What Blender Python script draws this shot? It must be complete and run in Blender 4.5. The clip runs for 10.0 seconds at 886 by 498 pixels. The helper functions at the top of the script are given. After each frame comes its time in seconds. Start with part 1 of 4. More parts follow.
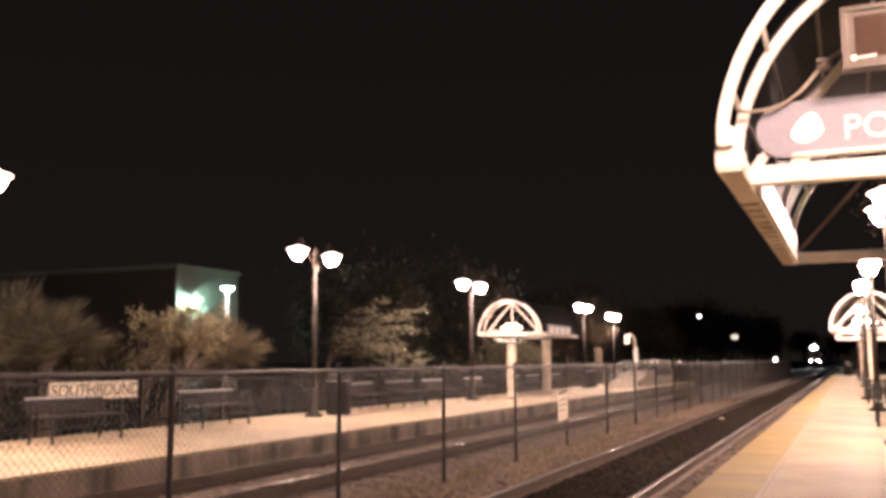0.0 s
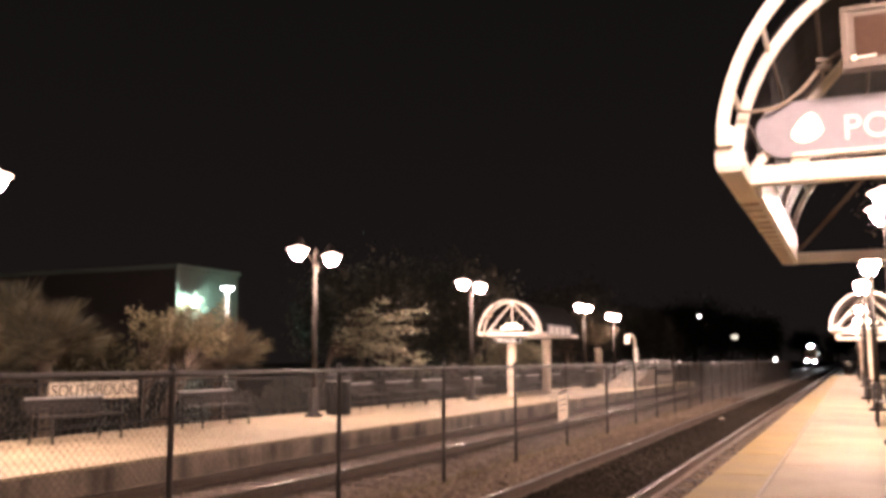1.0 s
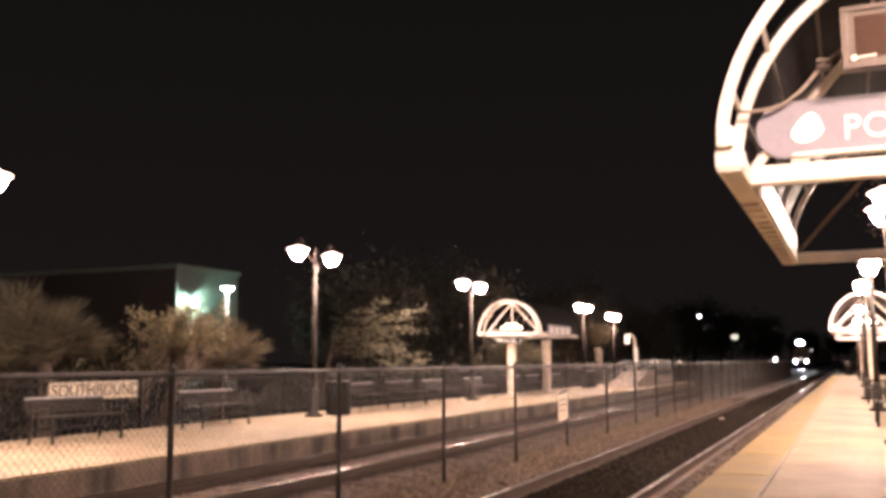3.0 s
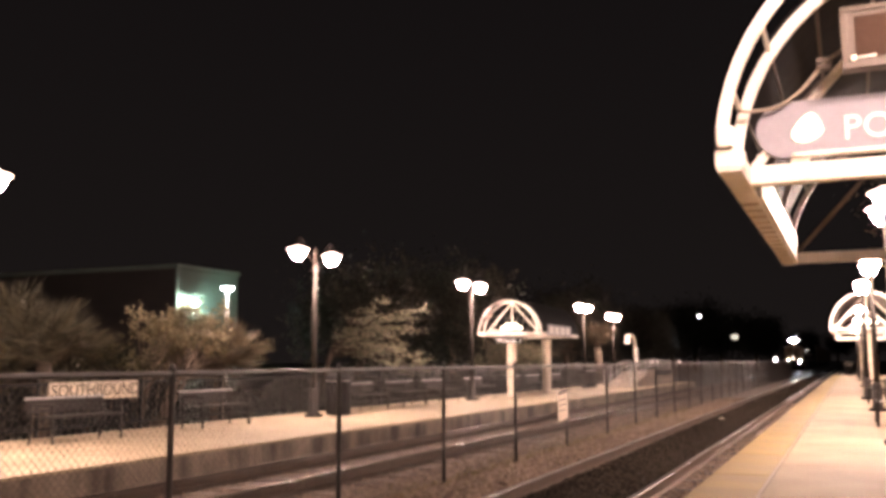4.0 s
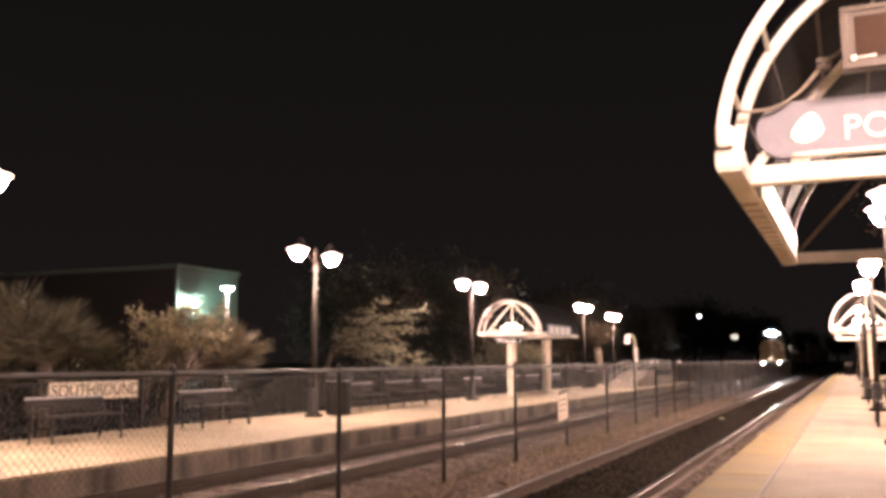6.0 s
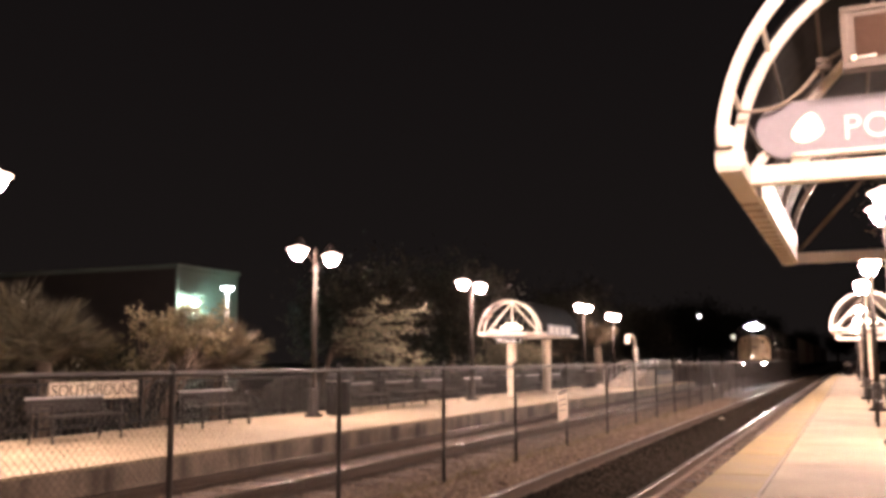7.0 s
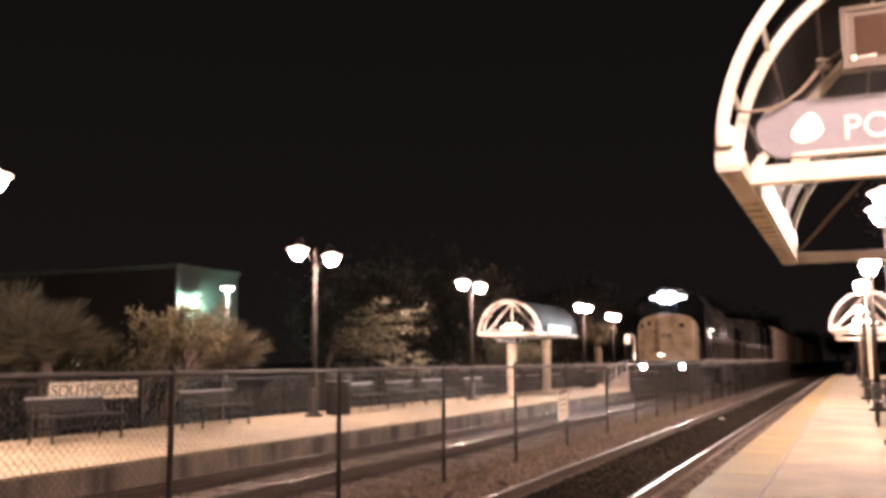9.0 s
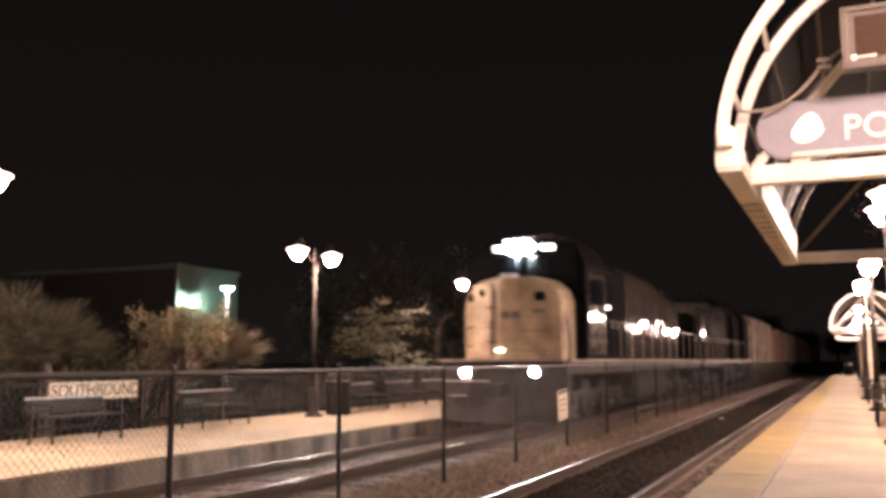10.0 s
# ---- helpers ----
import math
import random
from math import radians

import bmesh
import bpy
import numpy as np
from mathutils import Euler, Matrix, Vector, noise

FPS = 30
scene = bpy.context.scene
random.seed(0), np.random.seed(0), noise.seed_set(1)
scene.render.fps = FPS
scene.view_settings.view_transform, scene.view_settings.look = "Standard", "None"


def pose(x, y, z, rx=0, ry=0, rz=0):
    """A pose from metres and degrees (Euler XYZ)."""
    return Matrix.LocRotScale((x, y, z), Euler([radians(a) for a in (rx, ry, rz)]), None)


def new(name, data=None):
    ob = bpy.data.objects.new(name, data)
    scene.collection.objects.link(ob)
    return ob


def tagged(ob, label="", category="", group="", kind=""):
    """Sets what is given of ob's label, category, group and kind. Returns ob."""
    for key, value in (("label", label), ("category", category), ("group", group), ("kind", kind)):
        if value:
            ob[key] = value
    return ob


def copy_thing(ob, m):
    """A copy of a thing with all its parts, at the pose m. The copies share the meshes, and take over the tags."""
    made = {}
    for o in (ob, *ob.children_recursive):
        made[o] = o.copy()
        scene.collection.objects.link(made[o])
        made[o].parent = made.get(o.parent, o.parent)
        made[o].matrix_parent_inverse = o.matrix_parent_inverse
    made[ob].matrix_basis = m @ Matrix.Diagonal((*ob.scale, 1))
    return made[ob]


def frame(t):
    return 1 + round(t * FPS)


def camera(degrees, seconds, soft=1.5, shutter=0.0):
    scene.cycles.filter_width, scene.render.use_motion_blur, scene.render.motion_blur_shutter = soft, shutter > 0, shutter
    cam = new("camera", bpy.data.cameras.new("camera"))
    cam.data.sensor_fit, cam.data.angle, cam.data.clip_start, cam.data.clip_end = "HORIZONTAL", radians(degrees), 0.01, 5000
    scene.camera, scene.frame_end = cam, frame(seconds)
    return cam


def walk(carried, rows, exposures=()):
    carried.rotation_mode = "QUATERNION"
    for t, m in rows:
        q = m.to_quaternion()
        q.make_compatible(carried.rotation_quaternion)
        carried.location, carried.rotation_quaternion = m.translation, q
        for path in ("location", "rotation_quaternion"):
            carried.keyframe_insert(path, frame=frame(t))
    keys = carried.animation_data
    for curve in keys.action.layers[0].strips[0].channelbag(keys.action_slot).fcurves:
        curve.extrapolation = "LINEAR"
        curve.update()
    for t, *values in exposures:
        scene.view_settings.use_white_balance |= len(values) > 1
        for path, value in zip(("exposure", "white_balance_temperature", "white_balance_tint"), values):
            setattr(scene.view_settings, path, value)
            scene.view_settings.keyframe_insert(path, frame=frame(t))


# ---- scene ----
# The eye stands on the near platform; x points across the tracks, y along them, z = 0 is the top of the rails.
cam = camera(50.32, 10.0, soft=3.8, shutter=0.5)
EYE = pose(0.0, 0.0, 1.504, 96.816, 0.0, 23.187) @ pose(0, 0, 0, 0, 0, -0.246)
walk(cam, [(0.0, EYE), (10.0, EYE)], [(0.0, 0.0), (5.0, 0.0), (7.5, -0.06), (9.0, -0.2), (10.0, -0.26)])

# ---- light: a black night sky, all light comes from lamps ----
world = bpy.data.worlds.new("night")
scene.world = world
world.use_nodes = True
wn = world.node_tree
bg = wn.nodes["Background"]
grad = wn.nodes.new("ShaderNodeTexCoord")
sep = wn.nodes.new("ShaderNodeSeparateXYZ")
ramp = wn.nodes.new("ShaderNodeValToRGB")
ramp.color_ramp.elements[0].position, ramp.color_ramp.elements[0].color = 0.0, (0.0105, 0.0082, 0.0078, 1)
ramp.color_ramp.elements[1].position, ramp.color_ramp.elements[1].color = 0.45, (0.0064, 0.0050, 0.0052, 1)
wn.links.new(grad.outputs["Generated"], sep.inputs[0])
wn.links.new(sep.outputs["Z"], ramp.inputs[0])
wn.links.new(ramp.outputs[0], bg.inputs[0])
bg.inputs[1].default_value = 1.0
LAMP = 940.0          # radiance of a street lantern
HEAD = 6800.0         # radiance of the locomotive's headlights
DITCH = 1000.0
WARM = (1.0, 0.695, 0.59)


# ---- materials ----
def mat(name, color, rough=0.7, metal=0.0, scale=6.0, vary=0.25, fine=60.0, bump=0.2, dirt=None, dirt_amount=0.35, coat=0.0, spread=0.12, stretch=1.0, spec=0.5):
    m = bpy.data.materials.new(name)
    m.use_nodes = True
    nt = m.node_tree
    b = nt.nodes["Principled BSDF"]
    tc = nt.nodes.new("ShaderNodeTexCoord")
    info = nt.nodes.new("ShaderNodeObjectInfo")
    n1 = nt.nodes.new("ShaderNodeTexNoise")
    n1.inputs["Scale"].default_value, n1.inputs["Detail"].default_value = scale, 5
    n2 = nt.nodes.new("ShaderNodeTexNoise")
    n2.inputs["Scale"].default_value, n2.inputs["Detail"].default_value = fine, 3
    mp = nt.nodes.new("ShaderNodeMapping")
    mp.inputs["Scale"].default_value = (1, 1, stretch)
    nt.links.new(tc.outputs["Object"], mp.inputs["Vector"])
    nt.links.new(mp.outputs["Vector"], n1.inputs["Vector"])
    nt.links.new(tc.outputs["Object"], n2.inputs["Vector"])
    r1 = nt.nodes.new("ShaderNodeValToRGB")
    d = dirt or tuple(c * (1 - vary) for c in color)
    r1.color_ramp.elements[0].position, r1.color_ramp.elements[0].color = 0.5 - dirt_amount * 0.5, (*d, 1)
    r1.color_ramp.elements[1].position, r1.color_ramp.elements[1].color = 0.5 + (0.5 - dirt_amount * 0.5) * 0.5, (*color, 1)
    nt.links.new(n1.outputs["Fac"], r1.inputs[0])
    hsv = nt.nodes.new("ShaderNodeHueSaturation")
    nt.links.new(r1.outputs[0], hsv.inputs["Color"])
    mr = nt.nodes.new("ShaderNodeMapRange")
    mr.inputs["From Min"].default_value, mr.inputs["From Max"].default_value = 0.3, 0.7
    mr.inputs["To Min"].default_value, mr.inputs["To Max"].default_value = 1 - vary * 0.5, 1 + vary * 0.5
    nt.links.new(n2.outputs["Fac"], mr.inputs["Value"])
    ra = nt.nodes.new("ShaderNodeMapRange")
    ra.inputs["To Min"].default_value, ra.inputs["To Max"].default_value = 1 - vary * 0.35, 1 + vary * 0.35
    nt.links.new(info.outputs["Random"], ra.inputs["Value"])
    mu = nt.nodes.new("ShaderNodeMath")
    mu.operation = "MULTIPLY"
    nt.links.new(mr.outputs[0], mu.inputs[0])
    nt.links.new(ra.outputs[0], mu.inputs[1])
    nt.links.new(mu.outputs[0], hsv.inputs["Value"])
    nt.links.new(hsv.outputs[0], b.inputs["Base Color"])
    b.inputs["Metallic"].default_value = metal
    b.inputs["Specular IOR Level"].default_value = spec
    rr = nt.nodes.new("ShaderNodeMapRange")
    rr.inputs["To Min"].default_value, rr.inputs["To Max"].default_value = max(rough - spread, 0.03), min(rough + spread, 1)
    nt.links.new(n1.outputs["Fac"], rr.inputs["Value"])
    nt.links.new(rr.outputs[0], b.inputs["Roughness"])
    if coat:
        b.inputs["Coat Weight"].default_value = coat
    if bump:
        bp = nt.nodes.new("ShaderNodeBump")
        bp.inputs["Strength"].default_value, bp.inputs["Distance"].default_value = bump, 0.01
        nt.links.new(n2.outputs["Fac"], bp.inputs["Height"])
        nt.links.new(bp.outputs[0], b.inputs["Normal"])
    return m


def leaf_mat(name, c1, c2, trans=0.25, rough=0.55, spec=0.5):
    m = bpy.data.materials.new(name)
    m.use_nodes = True
    nt = m.node_tree
    b = nt.nodes["Principled BSDF"]
    geo = nt.nodes.new("ShaderNodeNewGeometry")
    r = nt.nodes.new("ShaderNodeValToRGB")
    r.color_ramp.elements[0].color, r.color_ramp.elements[1].color = (*c1, 1), (*c2, 1)
    nt.links.new(geo.outputs["Random Per Island"], r.inputs[0])
    nt.links.new(r.outputs[0], b.inputs["Base Color"])
    b.inputs["Roughness"].default_value = rough
    b.inputs["Specular IOR Level"].default_value = spec
    t = nt.nodes.new("ShaderNodeBsdfTranslucent")
    nt.links.new(r.outputs[0], t.inputs["Color"])
    mix = nt.nodes.new("ShaderNodeMixShader")
    mix.inputs[0].default_value = trans
    nt.links.new(b.outputs[0], mix.inputs[1])
    nt.links.new(t.outputs[0], mix.inputs[2])
    nt.links.new(mix.outputs[0], nt.nodes["Material Output"].inputs["Surface"])
    return m


def glow(name, color, strength):
    m = bpy.data.materials.new(name)
    m.use_nodes = True
    nt = m.node_tree
    b = nt.nodes["Principled BSDF"]
    b.inputs["Base Color"].default_value = (*color, 1)
    b.inputs["Emission Color"].default_value = (*color, 1)
    b.inputs["Emission Strength"].default_value = strength
    return m


def glass(name, color=(0.006, 0.007, 0.008), rough=0.05):
    m = bpy.data.materials.new(name)
    m.use_nodes = True
    b = m.node_tree.nodes["Principled BSDF"]
    b.inputs["Base Color"].default_value = (*color, 1)
    b.inputs["Roughness"].default_value = rough
    b.inputs["Specular IOR Level"].default_value = 0.2
    return m


CONCRETE = mat("platform concrete", (0.45, 0.36, 0.24), 0.75, scale=0.9, vary=0.22, fine=30, bump=0.15, dirt=(0.33, 0.255, 0.16))
CREAM_BAND = mat("pale grout band", (0.34, 0.265, 0.175), 0.75, scale=1.5, vary=0.2, fine=30, bump=0.1)
CONCRETE_FACE = mat("stained concrete edge", (0.25, 0.20, 0.152), 0.85, scale=2.2, vary=0.4, fine=25, bump=0.4, dirt=(0.045, 0.035, 0.028), dirt_amount=0.62, stretch=0.35)
RAMP = mat("pale rendered concrete", (0.34, 0.28, 0.22), 0.85, scale=1.6, vary=0.3, fine=25, bump=0.3, dirt=(0.15, 0.12, 0.09), dirt_amount=0.4)
SLAB_NEAR = mat("worn buff platform slab", (0.295, 0.222, 0.127), 0.75, scale=0.6, vary=0.25, fine=30, bump=0.15, dirt=(0.185, 0.135, 0.073), dirt_amount=0.48)
for worn, lo, hi in ((CONCRETE_FACE, 0.34, 0.60), (SLAB_NEAR, 0.38, 0.60)):
    stain = worn.node_tree.nodes["Color Ramp"].color_ramp.elements  # sharper-edged stains
    stain[0].position, stain[1].position = lo, hi
TACTILE = mat("yellow tactile tile", (0.27, 0.18, 0.046), 0.7, scale=1.3, vary=0.3, fine=45, bump=0.4, dirt=(0.19, 0.125, 0.038), dirt_amount=0.42)
BALLAST = mat("ballast bed", (0.13, 0.10, 0.08), 0.95, scale=3, vary=0.5, fine=22, bump=1.0)
STONE = leaf_mat("ballast stone", (0.10, 0.075, 0.06), (0.30, 0.23, 0.18), 0.0, 0.95, 0.2)
STONE_DARK = leaf_mat("dark ballast stone", (0.010, 0.008, 0.0065), (0.066, 0.052, 0.040), 0.0, 0.95, 0.1)
SOIL = mat("dark soil and grass", (0.05, 0.045, 0.03), 0.95, scale=1.2, vary=0.5, fine=15, bump=0.8)
RAIL_SIDE = mat("rusty rail steel", (0.10, 0.065, 0.045), 0.7, 0.6, scale=8, vary=0.4, fine=70)
RAIL_TOP = mat("worn bright rail head", (0.42, 0.39, 0.36), 0.24, 1.0, scale=1.2, vary=0.2, fine=80, bump=0.0, spread=0.06)
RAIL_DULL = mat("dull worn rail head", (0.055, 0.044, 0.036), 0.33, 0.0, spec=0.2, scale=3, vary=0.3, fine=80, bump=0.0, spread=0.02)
TIE_DARK = mat("dark buried tie", (0.05, 0.04, 0.034), 0.9, scale=5, vary=0.5, fine=40, bump=0.6)
TIE = mat("weathered wooden tie", (0.15, 0.11, 0.085), 0.9, scale=5, vary=0.5, fine=40, bump=0.6)
FENCE = mat("black vinyl fence", (0.04, 0.034, 0.031), 0.55, 0.0, scale=6, vary=0.3, fine=60, bump=0.0)
# wire paler than the posts: the lamplit veil of the mesh is in its colour
WIRE = mat("vinyl chain-link wire lightened as lit", (0.06, 0.051, 0.045), 0.55, 0.0, scale=6, vary=0.3, fine=60, bump=0.0)
POLE = mat("dark bronze painted steel", (0.024, 0.019, 0.016), 0.6, 0.0, spec=0.3, scale=5, vary=0.3, fine=50, bump=0.05)
BLACK = mat("black painted metal", (0.008, 0.008, 0.008), 0.6, 0.0, spec=0.2, scale=6, vary=0.3, fine=60, bump=0.1)
BENCH = mat("dark perforated bench steel", (0.034, 0.029, 0.026), 0.6, 0.0, spec=0.25, scale=8, vary=0.3, fine=90, bump=0.3)
STEEL = mat("bare galvanised steel", (0.45, 0.44, 0.43), 0.4, 0.35, scale=8, vary=0.25, fine=60, bump=0.1)
CREAM = mat("cream painted steel", (0.86, 0.81, 0.74), 0.45, 0.0, scale=2, vary=0.08, fine=40, bump=0.05, dirt=(0.72, 0.65, 0.56), dirt_amount=0.25)
COLUMN = mat("cream stucco column", (0.74, 0.64, 0.52), 0.8, scale=4, vary=0.2, fine=60, bump=0.5, dirt=(0.5, 0.41, 0.32))
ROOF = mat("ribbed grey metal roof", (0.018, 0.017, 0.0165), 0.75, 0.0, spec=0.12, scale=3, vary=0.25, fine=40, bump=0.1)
SIGN = mat("lavender grey sign face", (0.265, 0.25, 0.29), 0.6, 0.0, scale=2, vary=0.1, fine=30, bump=0.03)
WHITE = mat("white painted lettering", (0.82, 0.80, 0.76), 0.6, scale=5, vary=0.08, fine=40, bump=0.0)
PAPER = mat("weathered cream sign board", (0.72, 0.62, 0.48), 0.7, scale=6, vary=0.25, fine=50, bump=0.1)
INK = mat("dark sign lettering", (0.05, 0.04, 0.035), 0.7, scale=6, vary=0.2, fine=50, bump=0.0)
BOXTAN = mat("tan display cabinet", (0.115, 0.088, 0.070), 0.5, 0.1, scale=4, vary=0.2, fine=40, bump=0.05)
BOXFACE = mat("dim display face", (0.06, 0.036, 0.027), 0.8, 0.0, spec=0.05, scale=2, vary=0.15, fine=25, bump=0.02)
LENS = glow("lantern globe light", WARM, LAMP)
SHADE = glow("lit translucent lantern shade", WARM, 5.0)
SIGNLIGHT = glow("backlit logo panel", (1.0, 0.90, 0.74), 1.25)
TEAL_LAMP = glow("mint wall lamp", (0.66, 1.0, 0.83), 2000.0)
WHITE_LAMP = glow("cool white street lamp", (0.85, 0.92, 1.0), 110.0)
FAR_LAMP = glow("distant lamp", (1.0, 0.95, 0.9), 60.0)
HEADLIGHT = glow("headlight lens", (0.95, 0.96, 1.0), HEAD)
DITCHLIGHT = glow("ditch light lens", (1.0, 0.95, 0.88), DITCH)
NUMBERLIGHT = glow("lit number board", (1.0, 0.98, 0.95), 6.0)
STEPLIGHT = glow("step light", (1.0, 0.9, 0.75), 14.0)
LOCO_YELLOW = mat("faded yellow nose paint", (0.47, 0.36, 0.225), 0.55, 0.0, scale=2.0, vary=0.3, fine=30, bump=0.08, dirt=(0.24, 0.165, 0.10))
LOCO_BLUE = mat("grimy dark blue paint", (0.005, 0.0055, 0.007), 0.85, 0.0, spec=0.02, scale=2, vary=0.35, fine=5, bump=0.02, spread=0.04, dirt=(0.008, 0.0075, 0.007))
LOCO_GREY = mat("grimy grey hood paint", (0.072, 0.061, 0.053), 0.075, 0.0, spec=0.06, scale=2, vary=0.35, fine=5, bump=0.0, spread=0.02, dirt=(0.028, 0.024, 0.021))
LOCO_FRAME = mat("sooty underframe steel", (0.022, 0.018, 0.015), 0.75, 0.2, scale=3, vary=0.5, fine=30, bump=0.3)
SILL = mat("pale walkway edge", (0.27, 0.22, 0.175), 0.6, 0.1, scale=4, vary=0.3, fine=40, bump=0.1)
CARGREY = mat("dusty grey freight car", (0.30, 0.24, 0.19), 0.65, 0.1, scale=1.5, vary=0.4, fine=20, bump=0.2, dirt=(0.14, 0.10, 0.08))
CARBROWN = mat("oxide brown freight car", (0.19, 0.10, 0.07), 0.7, 0.1, scale=1.5, vary=0.4, fine=20, bump=0.2, dirt=(0.10, 0.07, 0.05))
GLASS = glass("dark window glass")
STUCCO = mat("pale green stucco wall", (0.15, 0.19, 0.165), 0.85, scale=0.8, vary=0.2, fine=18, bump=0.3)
# the building's unlit front: its night shade is put into this darker brown
STUCCO_DARK = mat("brown stucco darkened for shade", (0.055, 0.046, 0.042), 0.85, scale=0.8, vary=0.2, fine=18, bump=0.3)
BARK = mat("fibrous palm bark", (0.15, 0.115, 0.085), 0.9, scale=5, vary=0.5, fine=25, bump=0.9)
BARK_DARK = mat("dark tree bark", (0.07, 0.05, 0.036), 0.9, scale=5, vary=0.5, fine=25, bump=0.9)
LEAF_PALM = leaf_mat("dusty palm frond", (0.030, 0.028, 0.017), (0.100, 0.088, 0.053))
LEAF_DRY = leaf_mat("dry brown palm skirt", (0.040, 0.033, 0.021), (0.120, 0.096, 0.060))
LEAF_SHRUB = leaf_mat("olive shrub leaf", (0.036, 0.038, 0.018), (0.14, 0.120, 0.060))
LEAF_FLOWER = leaf_mat("pale yellow blossom leaf", (0.12, 0.105, 0.055), (0.37, 0.315, 0.19))
LEAF_TREE = leaf_mat("grey green tree leaf", (0.05, 0.052, 0.030), (0.34, 0.31, 0.22))
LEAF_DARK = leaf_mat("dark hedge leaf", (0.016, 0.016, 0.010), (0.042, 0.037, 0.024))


LEAF_WEED = leaf_mat("dry olive weed", (0.09, 0.075, 0.03), (0.24, 0.19, 0.09))
# hedge leaves taken down to near black: the unlit background sits in their colour
LEAF_HEDGE = leaf_mat("hedge leaf darkened as shade", (0.007, 0.007, 0.004), (0.020, 0.018, 0.011))


# ---- mesh helpers ----
def part(name, bm, material, parent=None, label=""):
    me = bpy.data.meshes.new(name)
    bm.normal_update()
    bm.to_mesh(me)
    bm.free()
    me.materials.append(material)
    ob = new(name, me)
    if parent is not None:
        ob.parent = parent
    if label:
        ob["label"] = label
    return ob


def thing(name, label, category, m=None, group="", kind=""):
    ob = new(name)
    ob.empty_display_size = 0.2
    if m is not None:
        ob.matrix_world = m
    return tagged(ob, label, category, group, kind)


def box(bm, x0, y0, z0, x1, y1, z1, bevel=0.0):
    r = bmesh.ops.create_cube(bm, size=1.0, matrix=Matrix.LocRotScale(((x0 + x1) / 2, (y0 + y1) / 2, (z0 + z1) / 2), None, (abs(x1 - x0), abs(y1 - y0), abs(z1 - z0))))
    if bevel:
        es = list({e for v in r["verts"] for e in v.link_edges})
        bmesh.ops.bevel(bm, geom=es, offset=bevel, segments=2, affect="EDGES", profile=0.6)
    return bm


def bx(*a, bevel=0.0):
    return box(bmesh.new(), *a, bevel=bevel)


def tube(bm, pts, r, n=8, cap=True):
    """A round bar through the points; r may be a list."""
    pts = [Vector(p) for p in pts]
    rs = r if isinstance(r, (list, tuple)) else [r] * len(pts)
    rings = []
    for i, p in enumerate(pts):
        d = (pts[min(i + 1, len(pts) - 1)] - pts[max(i - 1, 0)]).normalized()
        a = d.orthogonal().normalized() if i == 0 else (a - d * a.dot(d)).normalized()
        b = d.cross(a)
        rings.append([bm.verts.new(p + rs[i] * (math.cos(k * math.tau / n) * a + math.sin(k * math.tau / n) * b)) for k in range(n)])
    for q, s in zip(rings, rings[1:]):
        for k in range(n):
            f = bm.faces.new((q[k], q[(k + 1) % n], s[(k + 1) % n], s[k]))
            f.smooth = n > 6
    if cap:
        bm.faces.new(rings[0][::-1])
        bm.faces.new(rings[-1])
    return bm


def tb(pts, r, n=8):
    return tube(bmesh.new(), pts, r, n)


def bar(bm, pts, w, h, up=(0, 1, 0)):
    """A flat bar through the points, w across in the plane, h along up."""
    pts = [Vector(p) for p in pts]
    up = Vector(up)
    rings = []
    for i, p in enumerate(pts):
        d = (pts[min(i + 1, len(pts) - 1)] - pts[max(i - 1, 0)]).normalized()
        s = d.cross(up).normalized()
        rings.append([bm.verts.new(p + s * a * w / 2 + up * b * h / 2) for a, b in ((-1, -1), (1, -1), (1, 1), (-1, 1))])
    for q, s in zip(rings, rings[1:]):
        for k in range(4):
            bm.faces.new((q[k], q[(k + 1) % 4], s[(k + 1) % 4], s[k]))
    bm.faces.new(rings[0][::-1])
    bm.faces.new(rings[-1])
    return bm


def smooth(pts, n=5):
    """A finer line of points through pts (Catmull-Rom)."""
    p = [Vector(q) for q in pts]
    out = []
    for i in range(len(p) - 1):
        a, q, r, d = p[max(i - 1, 0)], p[i], p[i + 1], p[min(i + 2, len(p) - 1)]
        for k in range(n):
            t = k / n
            out.append(0.5 * (2 * q + (r - a) * t + (2 * a - 5 * q + 4 * r - d) * t * t + (3 * q - a - 3 * r + d) * t ** 3))
    return out + [p[-1]]


def lathe(bm, profile, n=16, at=(0, 0, 0)):
    rings = [[bm.verts.new((at[0] + r * math.cos(k * math.tau / n), at[1] + r * math.sin(k * math.tau / n), at[2] + z)) for k in range(n)] for r, z in profile]
    for q, s in zip(rings, rings[1:]):
        for k in range(n):
            f = bm.faces.new((q[k], q[(k + 1) % n], s[(k + 1) % n], s[k]))
            f.smooth = True
    bm.faces.new(rings[0][::-1])
    bm.faces.new(rings[-1])
    return bm


def prism(bm, outline, y0, y1):
    """An outline of (x, z) drawn out along y."""
    a = [bm.verts.new((x, y0, z)) for x, z in outline]
    b = [bm.verts.new((x, y1, z)) for x, z in outline]
    n = len(outline)
    bm.faces.new(a)
    bm.faces.new(b[::-1])
    for k in range(n):
        bm.faces.new((a[k], b[k], b[(k + 1) % n], a[(k + 1) % n]))
    bmesh.ops.recalc_face_normals(bm, faces=bm.faces)
    return bm


def arrays(name, verts, faces, material, parent=None, label="", smooth=False):
    me = bpy.data.meshes.new(name)
    me.from_pydata([tuple(v) for v in verts], [], [tuple(f) for f in faces])
    me.materials.append(material)
    ob = new(name, me)
    if parent is not None:
        ob.parent = parent
    if label:
        ob["label"] = label
    return ob


